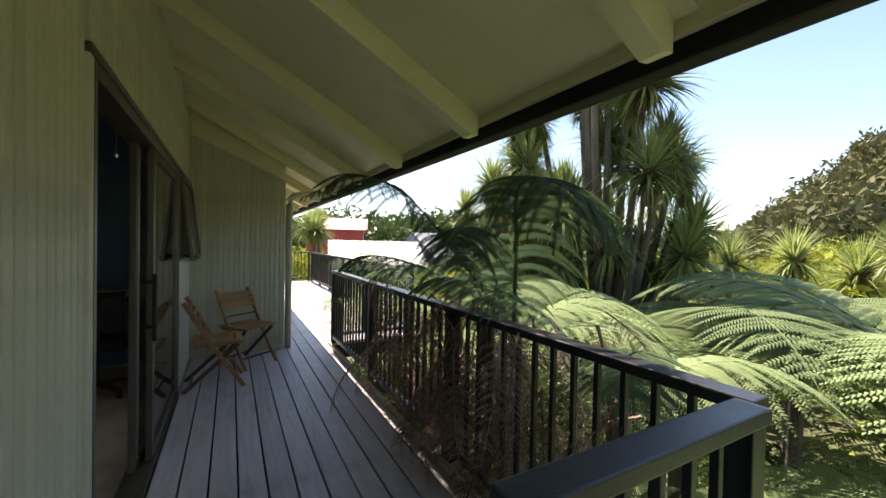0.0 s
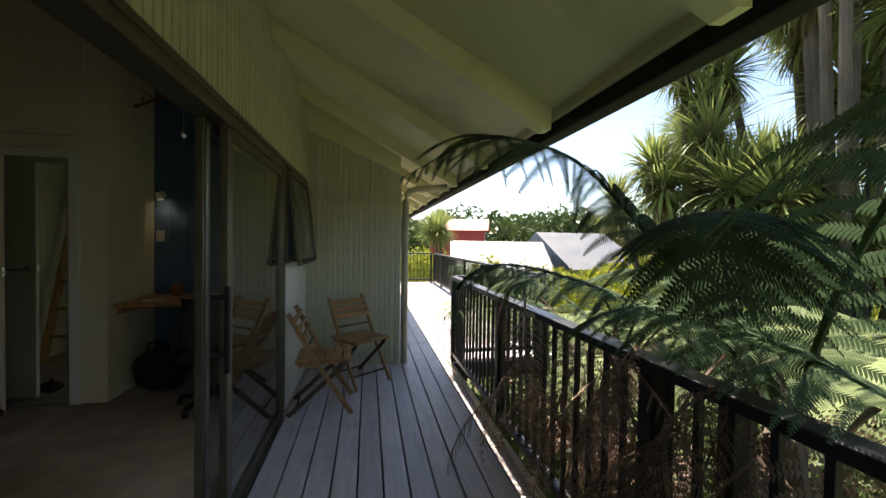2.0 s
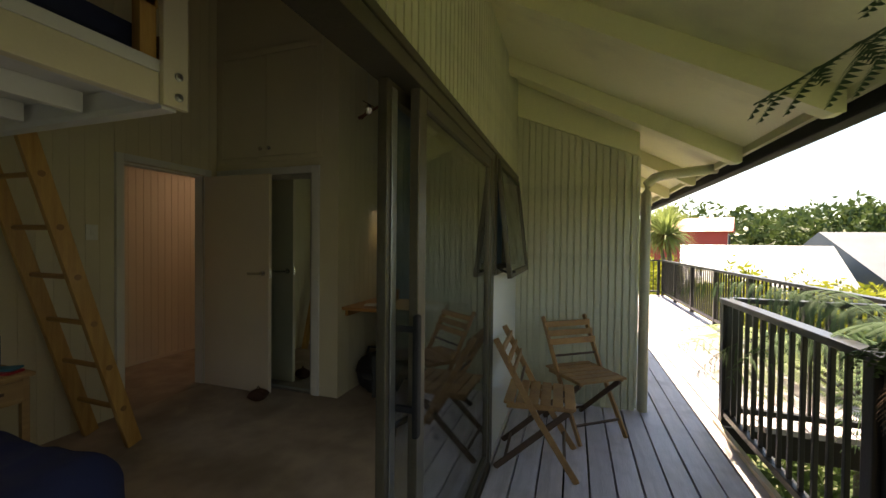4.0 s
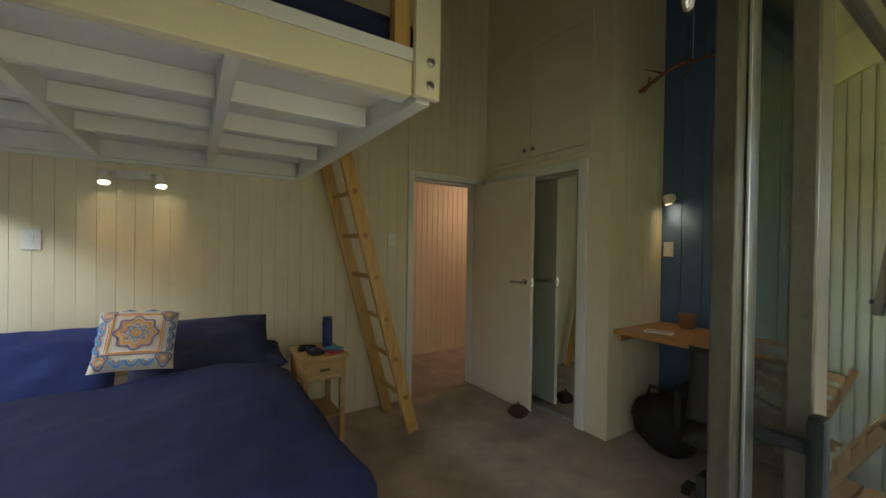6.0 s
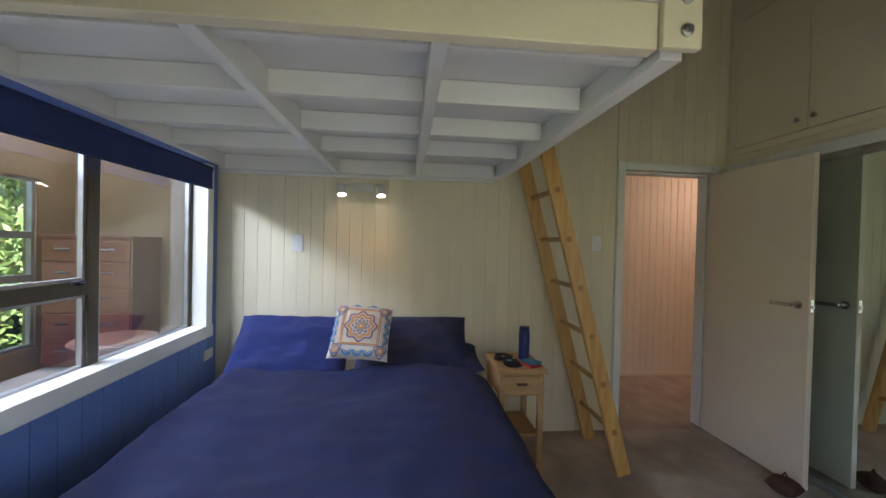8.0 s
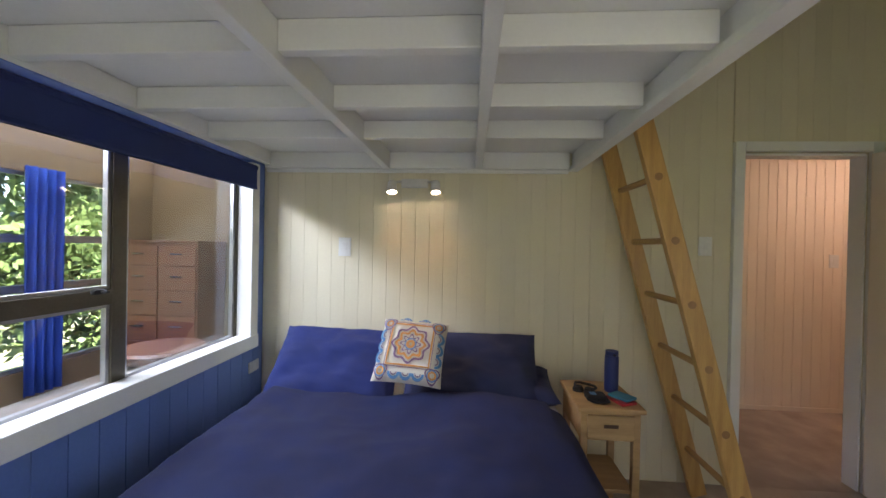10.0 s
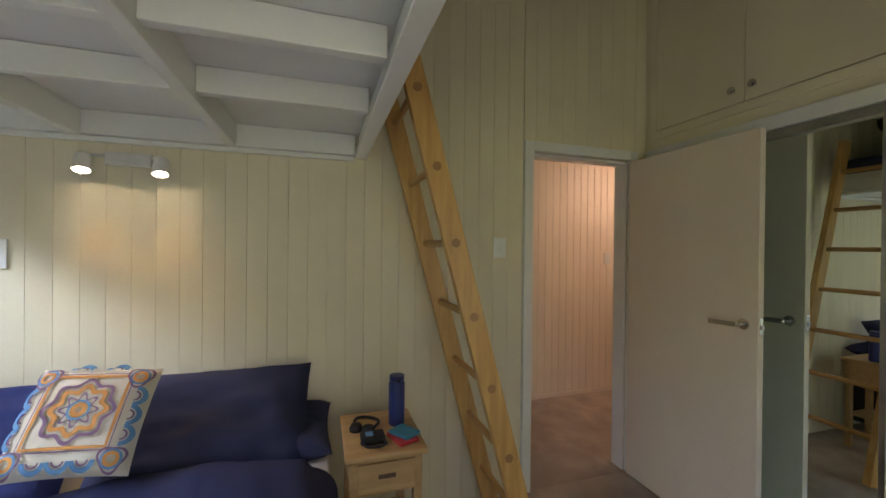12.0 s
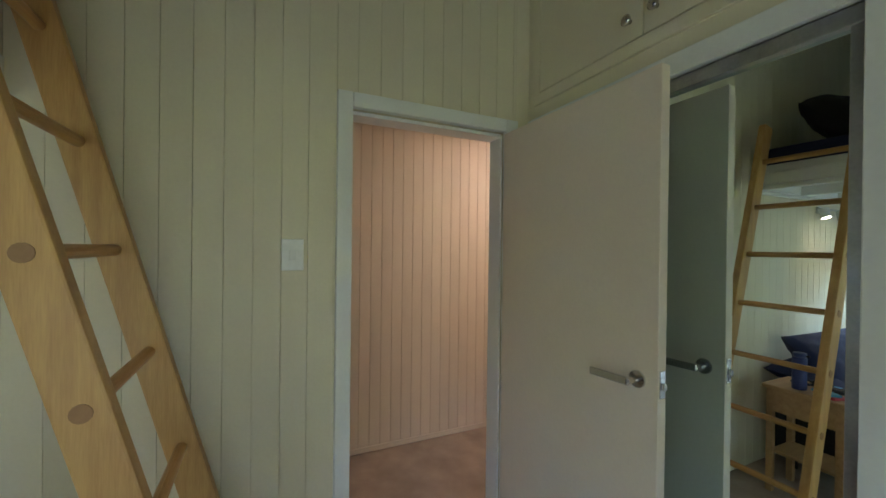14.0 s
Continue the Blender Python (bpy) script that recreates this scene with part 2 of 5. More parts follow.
# ---- builders ----
class Part:
    """Collects shapes into one mesh."""

    def __init__(self):
        self.bm = bmesh.new()

    def box(self, x0, x1, y0, y1, z0, z1, bevel=0.0, m=None, top=None):
        g = bmesh.ops.create_cube(self.bm, size=1.0)
        vs = g["verts"]
        for v in vs:
            hi = v.co.z > 0
            left = v.co.x < 0
            v.co = Vector((x0 if left else x1, y0 if v.co.y < 0 else y1, z1 if hi else z0))
            if top and hi:
                v.co.z = top[0] if left else top[1]
        if bevel:
            es = list({e for v in vs for e in v.link_edges})
            r = bmesh.ops.bevel(self.bm, geom=es, offset=bevel, segments=2, affect="EDGES", profile=0.6)
            vs = list({v for f in r["faces"] for v in f.verts} | {v for v in vs if v.is_valid})
        if m is not None:
            for v in vs:
                v.co = m @ v.co
        return self

    def beam(self, a, b, w, h, bevel=0.004, up=(0, 0, 1)):
        a, b = Vector(a), Vector(b)
        d = (b - a).normalized()
        s = d.cross(Vector(up)).normalized()
        u = s.cross(d)
        m = Matrix((s, d, u)).transposed().to_4x4()
        m.translation = a
        return self.box(-w / 2, w / 2, 0, (b - a).length, -h / 2, h / 2, bevel, m)

    def rod(self, pts, r, n=10, ends=None):
        pts = [Vector(p) for p in pts]
        rings = []
        for i, p in enumerate(pts):
            d = (pts[min(i + 1, len(pts) - 1)] - pts[max(i - 1, 0)]).normalized()
            s = d.orthogonal().normalized()
            if rings and abs(d.dot(Vector((0, 0, 1)))) < 0.95:
                s = d.cross(Vector((0, 0, 1))).normalized()
            elif abs(d.dot(Vector((0, 0, 1)))) < 0.95:
                s = d.cross(Vector((0, 0, 1))).normalized()
            u = d.cross(s)
            k = r if ends is None else r + (ends - r) * i / (len(pts) - 1)
            rings.append([self.bm.verts.new(p + k * (math.cos(6.28318 * j / n) * s + math.sin(6.28318 * j / n) * u)) for j in range(n)])
        for q, w in zip(rings, rings[1:]):
            for j in range(n):
                self.bm.faces.new((q[j], q[(j + 1) % n], w[(j + 1) % n], w[j]))
        self.bm.faces.new(rings[0][::-1]), self.bm.faces.new(rings[-1])
        return self

    def lathe(self, prof, c=(0, 0, 0), n=20, m=None):
        rings = []
        for r, z in prof:
            ring = []
            for j in range(n):
                p = Vector((c[0] + r * math.cos(6.28318 * j / n), c[1] + r * math.sin(6.28318 * j / n), c[2] + z))
                ring.append(self.bm.verts.new(m @ p if m else p))
            rings.append(ring)
        for q, w in zip(rings, rings[1:]):
            for j in range(n):
                self.bm.faces.new((q[j], q[(j + 1) % n], w[(j + 1) % n], w[j]))
        self.bm.faces.new(rings[0][::-1]), self.bm.faces.new(rings[-1])
        return self

    def done(self, name, mat, parent=None, smooth=False, at=None):
        me = bpy.data.meshes.new(name)
        bmesh.ops.recalc_face_normals(self.bm, faces=self.bm.faces)
        if at is None and parent is None and self.bm.verts:
            xs = [v.co for v in self.bm.verts]
            at = Vector(((min(v.x for v in xs) + max(v.x for v in xs)) / 2, (min(v.y for v in xs) + max(v.y for v in xs)) / 2, min(v.z for v in xs)))
        if at is not None:
            bmesh.ops.translate(self.bm, verts=self.bm.verts, vec=-Vector(at))
        self.bm.to_mesh(me)
        self.bm.free()
        me.materials.append(mat)
        if smooth:
            for p in me.polygons:
                p.use_smooth = True
        ob = new(name, me)
        ob.parent = parent
        if at is not None:
            ob.location = at
        return ob


def empty(name, at=(0, 0, 0), rz=0.0):
    ob = new(name)
    ob.matrix_basis = pose(*at, 0, 0, rz)
    ob.empty_display_size = 0.1
    return ob


def structure(ob, label, category):
    return tagged(ob, label, category, kind="structure")


def mesh_from(name, verts, faces, mat, parent=None, smooth=False):
    me = bpy.data.meshes.new(name)
    me.from_pydata(np.asarray(verts).tolist(), [], [tuple(f) for f in (faces.tolist() if isinstance(faces, np.ndarray) else faces)])
    me.materials.append(mat)
    if smooth:
        me.polygons.foreach_set("use_smooth", [True] * len(me.polygons))
    ob = new(name, me)
    ob.parent = parent
    return ob


def roof(x):
    """Underside of the sloping lining."""
    return 2.62 - 0.53 * x


def cells(a0, a1, holes):
    """Splits a wall's length and height into solid rectangles around its holes."""
    cuts = sorted({a0, a1, *[v for h in holes for v in h[:2] if a0 < v < a1]})
    for u, v in zip(cuts, cuts[1:]):
        hs = sorted([h for h in holes if h[0] < v - 1e-6 and h[1] > u + 1e-6], key=lambda h: h[2])
        z = 0.0
        for h in hs:
            if h[2] > z + 1e-4:
                yield u, v, z, h[2]
            z = h[3]
        yield u, v, z, None


def wall(name, axis, p0, p1, a0, a1, top, mat, holes=(), label="", base=-0.09):
    """A slab from p0 to p1 across, a0 to a1 along, with holes (a, a, z, z). axis: the one it stands across."""
    part = Part()
    for u, v, z0, z1 in cells(a0, a1, holes):
        z0 = base if z0 == 0 else z0
        if axis == "x":
            part.box(p0, p1, u, v, z0, z1 if z1 else min(top(p0), top(p1)))
        else:
            t = None if z1 else (top(u), top(v))
            part.box(u, v, p0, p1, z0, z1 or 3, 0, None, t)
    return structure(part.done(name, mat, at=(0, 0, 0)), label, "wall")


def planks(parent, axis, face, out, a0, a1, pitch, gap, top, mat, holes=(), name="plank", base=-0.09, thick=0.012):
    """Vertical boards on a wall's face; out: +1 or -1, the side they stand on."""
    shared, edge = {}, gap * 0.4
    n = int(round((a1 - a0) / pitch))
    w = (a1 - a0) / n
    for i in range(n):
        u, v = a0 + i * w + gap / 2, a0 + (i + 1) * w - gap / 2
        for c0, c1, z0, z1 in cells(u, v, holes):
            if c1 - c0 < 0.012:
                continue
            z0 = base if z0 == 0 else z0
            q0, q1 = sorted((face, face + out * thick))
            if axis == "x":
                t = (z1 if z1 else top(face)) - 0.004
                key = (round(c1 - c0, 4), round(z0, 3), round(t, 3))
                if key not in shared:
                    ob = Part().box(q0, q1, -(c1 - c0) / 2, (c1 - c0) / 2, z0, t, edge).done(name, mat, parent, at=(0, 0, 0))
                    shared[key] = ob.data
                else:
                    ob = new(name, shared[key])
                    ob.parent = parent
                ob.location = (0, (c0 + c1) / 2, 0)
            else:
                h = (c1 - c0) / 2
                if z1:
                    key = (round(c1 - c0, 4), round(z0, 3), round(z1, 3))
                    if key not in shared:
                        shared[key] = Part().box(-h, h, q0, q1, z0, z1 - 0.004, edge).done(name, mat, parent, at=(0, 0, 0))
                        shared[key].location = ((c0 + c1) / 2, 0, 0)
                        shared[key] = shared[key].data
                        continue
                    ob = new(name, shared[key])
                    ob.parent = parent
                else:
                    ob = Part().box(-h, h, q0, q1, z0, 3, edge, None, (top(c0) - 0.004, top(c1) - 0.004)).done(name, mat, parent, at=(0, 0, 0))
                ob.location = ((c0 + c1) / 2, 0, 0)


# ---- structure: plan ----
FZ, DZ = -0.09, -0.045          # carpet and deck level
WX, XO = -3.45, -0.42          # headboard wall, outer face of the door wall
SY, WY, BY = 0.74, 4.74, 5.48  # window wall, wardrobe front, blue wall
JY = 5.30                      # outer face of the cladding that juts out
JX = 0.60

floor = structure(Part().box(WX, -0.44, SY, BY, -0.25, FZ).done("floor", CARPET), "brown cut-pile carpet with worn patches", "carpet")
hall_floor = structure(Part().box(-4.75, WX, 2.6, 6.6, -0.25, FZ - 0.001).done("floor_hall", CARPET), "brown carpet running into the hall", "carpet")

door_holes = [(1.71, 4.16, 0.0, 1.95), (4.22, 5.24, 1.16, 1.95)]
wall_e = wall("wall_east", "x", -0.54, XO - 0.012, -2.2, JY, roof, CLAD, door_holes, "cream ribbed cladding wall with sliding door", base=-0.3)
wall_jog = wall("wall_jut", "y", JY + 0.012, JY + 0.12, -0.54, JX, roof, CLAD, (), "cream ribbed cladding wall beside the chairs", base=-0.3)
wall_far = wall("wall_far_east", "x", JX - 0.11, JX - 0.012, JY + 0.12, 14.0, roof, CLAD, (), "cream ribbed cladding wall along the sunny deck", base=-0.3)
wall_w = wall("wall_west", "x", WX - 0.12, WX - 0.012, SY - 0.12, 6.6, roof, CREAM, [(3.86, 4.60, 0.0, 2.02)], "cream tongue-and-groove wall behind the bed")
wall_s = wall("wall_south", "y", SY - 0.14, SY - 0.012, WX - 0.12, -0.42, roof, BLUE2, [(-3.285, -0.80, 0.74, 1.92)], "bright blue panelled wall under the window")
wall_b = wall("wall_blue", "y", BY + 0.012, BY + 0.1, -2.05, -0.54, roof, BLUE, (), "dark blue panelled wall above the desk")
wall_wd = wall("wall_wardrobe", "y", WY, WY + 0.10, WX, -1.97, roof, CREAM, [(-3.36, -2.25, 0.0, 2.015), (-3.36, -2.25, 2.20, 3.20)], "cream wardrobe front with cupboards above")
wall_ws = wall("wall_alcove", "x", -2.08, -1.982, WY + 0.10, BY + 0.012, roof, CREAM, (), "cream side wall of the desk alcove")
wall_hall = wall("wall_hall", "x", -4.84, -4.732, 2.6, 6.6, lambda x: 2.5, HALL, (), "warm white panelled hall wall")
structure(Part().box(-4.84, WX - 0.12, 2.5, 2.6, FZ, 2.5).done("wall_hall_south", HALL), "plain end wall of the hall", "wall")
structure(Part().box(-4.84, WX - 0.12, 6.6, 6.7, FZ, 2.5).done("wall_hall_north", HALL), "plain end wall of the hall", "wall")
structure(Part().box(-4.84, WX - 0.12, 2.5, 6.7, 2.5, 2.6).done("ceiling_hall", WHITE), "plain white hall ceiling", "ceiling")
structure(Part().box(WX - 0.12, -2.08, 5.4, 5.5, FZ, 3, 0, None, (roof(WX), roof(-2.08))).done("wall_wardrobe_back", CREAM), "plain back of the wardrobe", "wall")
structure(Part().box(-0.54, JX - 0.11, 14.0, 14.1, -0.3, 2.32).done("wall_house_end", CLAD), "plain end wall of the house", "wall")


def sheet(name, x0, x1, y0, y1, lift, thick, mat, label, cat):
    p = Part()
    vs = []
    for x in (x0, x1):
        for y in (y0, y1):
            for dz in (0, thick):
                vs.append(p.bm.verts.new((x, y, roof(x) + lift + dz)))
    bmesh.ops.convex_hull(p.bm, input=vs)
    return structure(p.done(name, mat), label, cat)


sheet("ceiling_eave", -0.56, 1.16, -2.4, SY - 0.14, 0.0, 0.05, SOFFIT, "cream sloping soffit lining under the eave", "soffit")
sheet("roof_2", -0.6, 1.24, -2.45, SY - 0.145, 0.06, 0.08, ROOFG, "grey metal roof over the deck", "roof")
sheet("ceiling", WX - 0.12, 1.16, SY - 0.138, 14.2, 0.0, 0.05, SOFFIT, "cream sloping ceiling lining running out to the eave", "ceiling")
sheet("roof_1", WX - 1.4, 1.24, SY - 0.14, 14.25, 0.06, 0.08, ROOFG, "grey metal roof over the deck", "roof")

# rafters under the eave
raft = Part()
r0 = XO
for a, b in ((r0, 1.13),):
    vs = [raft.bm.verts.new((x, y, roof(x) + dz)) for x, dz in ((a, 0.0), (b, 0.0), (b, -0.10), (b - 0.04, -0.125), (a, -0.125)) for y in (-0.04, 0.04)]
    bmesh.ops.convex_hull(raft.bm, input=vs)
rafter = structure(raft.done("rafter", SOFFIT, at=(0, 0, 0)), "cream painted rafter under the eave", "rafter")
rafter["group"] = "rafters under the eave"
rafter.location.y = -0.305
for i in range(15):
    copy_thing(rafter, pose(0, 0.71 + 1.015 * i, 0))
copy_thing(rafter, pose(0, -1.32, 0))
g = Part()
g.box(1.135, 1.165, -2.4, 14.2, roof(1.14) - 0.045, roof(1.14) + 0.06, 0.004)
structure(g.done("trim_fascia", SOFFIT), "cream fascia strip along the eave", "fascia")
g = Part()
g.box(1.168, 1.26, -2.4, 14.2, roof(1.14) - 0.11, roof(1.14) + 0.03, 0.015)
tagged(g.done("gutter", GUTTER), "black gutter along the eave", "gutter", kind="structure")
g = Part()
vs = [g.bm.verts.new((x, y, z)) for x in (XO, JX) for y in (JY - 0.03, JY - 0.001) for z in (roof(x), 2.366 - 0.424 * x)]
bmesh.ops.convex_hull(g.bm, input=vs)
structure(g.done("trim_rake", SOFFIT), "cream sloping trim board on top of the cladding", "trim")
structure(Part().box(JX - 0.012, JX + 0.012, JY - 0.014, JY + 0.06, -0.02, 2.1, 0.003).done("trim_corner", CLAD), "cream corner board", "trim")

# downpipe
dp = Part().rod([(JX + 0.06, JY + 0.02, DZ), (JX + 0.06, JY + 0.02, 1.80), (JX + 0.07, JY + 0.02, 1.88), (JX + 0.12, JY + 0.02, 1.93), (JX + 0.2, JY + 0.02, 1.95), (1.2, JY + 0.02, 1.99)], 0.04, 14)
tagged(dp.done("downpipe", CLAD, smooth=True), "cream round downpipe bending out to the gutter", "downpipe")

# doorway trim to the hall
t = Part()
for y0, y1 in ((3.80, 3.86), (4.60, 4.665)):
    t.box(WX - 0.02, WX + 0.018, y0, y1, FZ, 2.08, 0.004)
t.box(WX - 0.02, WX + 0.018, 3.862, 4.598, 2.02, 2.08, 0.004)
structure(t.done("trim_hall_door", WHITE), "white architrave round the hall doorway", "architrave")
t = Part()
t.box(WX - 0.121, WX - 0.021, 3.852, 3.868, FZ, 2.01), t.box(WX - 0.121, WX - 0.021, 4.59, 4.606, FZ, 2.01), t.box(WX - 0.121, WX - 0.021, 3.868, 4.59, 2.0, 2.015)
structure(t.done("door_lining", WHITE), "white door lining", "lining")
structure(Part().box(-4.72, -4.71, 2.6, 6.6, FZ, -0.05, 0.003).done("baseboard_hall", HALL), "cream hall baseboard", "baseboard")


# ---- sliding door and window in the deck wall ----
def sash(name, parent, axis, p, a0, a1, z0, z1, w, t, mat, pane, sides=None):
    """A framed pane. Returns the frame; w: width of the members, t: depth."""
    f = Part()
    ls, rs = sides or (w, w)
    for u, v, q, r in ((a0, a0 + ls, z0, z1), (a1 - rs, a1, z0, z1), (a0 + ls, a1 - rs, z0, z0 + w), (a0 + ls, a1 - rs, z1 - w, z1)):
        f.box(*((p - t / 2, p + t / 2, u, v) if axis == "x" else (u, v, p - t / 2, p + t / 2)), q, r, 0.004)
    fr = f.done(name, mat, parent)
    g = Part()
    e = 0.003
    g.box(*((p - e, p + e, a0 + ls, a1 - rs) if axis == "x" else (a0 + ls, a1 - rs, p - e, p + e)), z0 + w, z1 - w)
    gl = g.done("pane", pane, parent)
    gl.visible_shadow = False
    return fr


slider = structure(empty("door_1", (0, 0, 0)), "bronze aluminium sliding glass door, slid open", "sliding door")
f = Part()
f.box(-0.53, -0.405, 1.71, 1.745, FZ, 1.95, 0.004), f.box(-0.53, -0.405, 4.10, 4.19, FZ, 1.95, 0.004)
f.box(-0.53, -0.405, 1.745, 4.10, 1.895, 1.95, 0.004), f.box(-0.53, -0.395, 1.745, 4.10, FZ, -0.03, 0.004)
f.done("frame", ALU, slider)
sash("fixed_sash", slider, "x", -0.43, 2.91, 4.10, -0.028, 1.893, 0.05, 0.035, ALU, TINT, (0.07, 0.04))
sash("sliding_sash", slider, "x", -0.495, 2.80, 4.06, -0.028, 1.893, 0.05, 0.035, ALU, GLASS, (0.07, 0.05))
Part().box(-0.476, -0.471, 2.825, 2.86, 0.03, 1.87, 0.001).done("stile_face", SILVER, slider)
h = Part()
h.box(-0.474, -0.40, 2.862, 2.882, 0.80, 0.82, 0.004), h.box(-0.474, -0.40, 2.862, 2.882, 1.07, 1.09, 0.004), h.box(-0.41, -0.388, 2.855, 2.89, 0.72, 1.13, 0.009)
h.done("handle", BLACK, slider)
k = Part()
k.rod([(-0.52, 2.812, 0.93), (-0.56, 2.812, 0.93)], 0.012), k.box(-0.53, -0.515, 2.805, 2.85, 0.86, 1.0, 0.004)
k.done("lock", BLACK, slider)
structure(Part().box(XO - 0.005, XO + 0.02, 1.66, 5.28, 1.952, 1.985, 0.004).done("trim_door_head", ALU), "dark metal flashing above the sliding door", "flashing")
structure(Part().box(XO - 0.01, XO + 0.008, 4.192, 5.27, DZ, 1.15, 0.003).done("trim_panel", WHITE), "white painted panel below the window", "panel")
structure(Part().box(XO - 0.005, XO + 0.014, 1.66, 1.707, DZ, 1.95, 0.003).done("trim_door_jamb", CLAD), "cream board beside the sliding door", "trim")
rod = Part().rod([(-0.60, 1.5, 2.03), (-0.60, 4.4, 2.03)], 0.014, 12)
rod.box(-0.61, -0.55, 1.6, 1.62, 2.0, 2.06), rod.box(-0.61, -0.55, 4.3, 4.32, 2.0, 2.06)
tagged(rod.done("curtain_rod", CHROME, smooth=False), "silver curtain rod above the sliding door", "curtain rod", kind="structure")

win = structure(empty("window_1", (0, 0, 0)), "bronze aluminium awning window, propped open", "window")
f = Part()
f.box(-0.53, -0.40, 4.22, 4.26, 1.16, 1.95, 0.004), f.box(-0.53, -0.40, 5.20, 5.24, 1.16, 1.95, 0.004), f.box(-0.53, -0.40, 4.26, 5.2, 1.91, 1.95, 0.004), f.box(-0.53, -0.385, 4.26, 5.2, 1.16, 1.19, 0.004)
f.done("frame", ALU, win)
aw = empty("awning_sash", (-0.40, 0, 1.93))
aw.parent = win
aw.matrix_basis = pose(-0.40, 0, 1.93, 0, -6.5, 0)
sash("sash", aw, "x", 0.0, 4.24, 5.22, -0.80, 0.0, 0.045, 0.03, ALU, GLASS)
Part().rod([(-0.42, 4.3, 1.2), (-0.33, 4.3, 1.17), (-0.28, 4.3, 1.18)], 0.008).done("stay", BLACK, win)

# hall door leaf, standing open against the wardrobe
leaf = structure(empty("door_2", (WX + 0.03, 4.612, 0), 0.5), "white flush door standing open against the wardrobe", "door")
Part().box(0.0, 0.80, -0.037, 0.0, FZ + 0.012, 2.0, 0.003).done("leaf", HALL, leaf)
hh = Part()
for s, y in ((-1, -0.037), (1, 0.0)):
    hh.lathe([(0.0, 0), (0.026, 0), (0.026, 0.008), (0.01, 0.01), (0.01, 0.05), (0.0, 0.05)], n=18, m=pose(0.735, y, 1.06, 90 if s < 0 else -90))
    hh.beam((0.74, y + s * 0.05, 1.06), (0.60, y + s * 0.055, 1.055), 0.012, 0.024, 0.004)
hh.done("handle", CHROME, leaf)
Part().box(0.7995, 0.803, -0.03, -0.007, 1.02, 1.10, 0.001).box(0.803, 0.812, -0.025, -0.012, 1.045, 1.065, 0.002).done("latch", CHROME, leaf)
hg = Part()
for z in (0.2, 1.75):
    hg.rod([(-0.004, 0.004, z), (-0.004, 0.004, z + 0.09)], 0.008)
hg.done("hinge", CHROME, leaf)

# wardrobe: mirror doors in a track, cupboards above
ward = structure(empty("wardrobe_front", (0, 0, 0)), "wardrobe with mirror sliding doors in a white frame", "wardrobe")
f = Part()
f.box(-2.25, -2.17, WY - 0.02, WY + 0.06, FZ, 2.085, 0.004), f.box(-3.43, -3.36, WY - 0.02, WY + 0.06, FZ, 2.085, 0.004), f.box(-3.36, -2.25, WY - 0.02, WY + 0.06, 2.015, 2.085, 0.004)
f.done("frame", WHITE, ward)
f = Part()
f.box(-3.36, -2.25, WY + 0.002, WY + 0.05, 1.97, 2.013, 0.003), f.box(-3.36, -2.25, WY, WY + 0.055, FZ, FZ + 0.02, 0.003), f.box(-2.28, -2.252, WY + 0.005, WY + 0.05, FZ + 0.02, 1.97, 0.003)
f.done("track", SILVER, ward)
for a, b, d in ((-3.36, -2.76, 0.040), (-2.80, -2.28, 0.025)):
    Part().box(a, b, WY + d, WY + d + 0.008, FZ + 0.02, 1.97).done("mirror_door", MIRROR, ward)
cup = structure(empty("cupboard", (0, 0, 0)), "cream overhead cupboard doors with round knobs", "cupboard")
for a, b, kx in ((-3.35, -2.80, -2.85), (-2.795, -2.20, -2.745)):
    d = empty("door", (0, 0, 0))
    d.parent = cup
    Part().box(a, b, WY - 0.012, WY + 0.012, 2.205, 3.195, 0.004).done("panel", CREAM, d)
    Part().lathe([(0.0, 0), (0.008, 0), (0.008, 0.012), (0.018, 0.018), (0.02, 0.026), (0.012, 0.032), (0, 0.033)], n=18, m=pose(kx, WY - 0.012, 2.275, 90)).done("knob", CHROME, d, smooth=True)
t = Part()
t.box(-3.40, -2.14, WY - 0.014, WY + 0.005, 2.15, 2.20, 0.004), t.box(-3.40, -3.352, WY - 0.014, WY + 0.005, 2.2, 3.2, 0.004), t.box(-2.198, -2.14, WY - 0.014, WY + 0.005, 2.2, 3.2, 0.004), t.box(-3.40, -2.14, WY - 0.014, WY + 0.005, 3.2, 3.26, 0.004)
structure(t.done("trim_cupboard", CREAM), "cream frame round the overhead cupboards", "trim")

# ---- window over the bed head and the room behind it ----
wb = structure(empty("window_2", (0, 0, 0)), "bronze aluminium window beside the bed, white reveal", "window")
GY = SY - 0.10
WZ0, WZ1 = 0.745, 1.92
f = Part()
for a, b in ((-3.28, -3.258), (-2.48, -2.412), (-1.6, -1.53), (-0.85, -0.80)):
    f.box(a, b, GY - 0.03, GY + 0.022, WZ0, WZ1, 0.004)
f.box(-3.258, -0.85, GY - 0.03, GY + 0.022, WZ0, WZ0 + 0.032, 0.004), f.box(-3.258, -0.85, GY - 0.03, GY + 0.022, WZ1 - 0.04, WZ1, 0.004)
f.box(-2.412, -1.6, GY - 0.025, GY + 0.028, 1.115, 1.18, 0.004)
f.done("frame", ALU, wb)
f = Part()
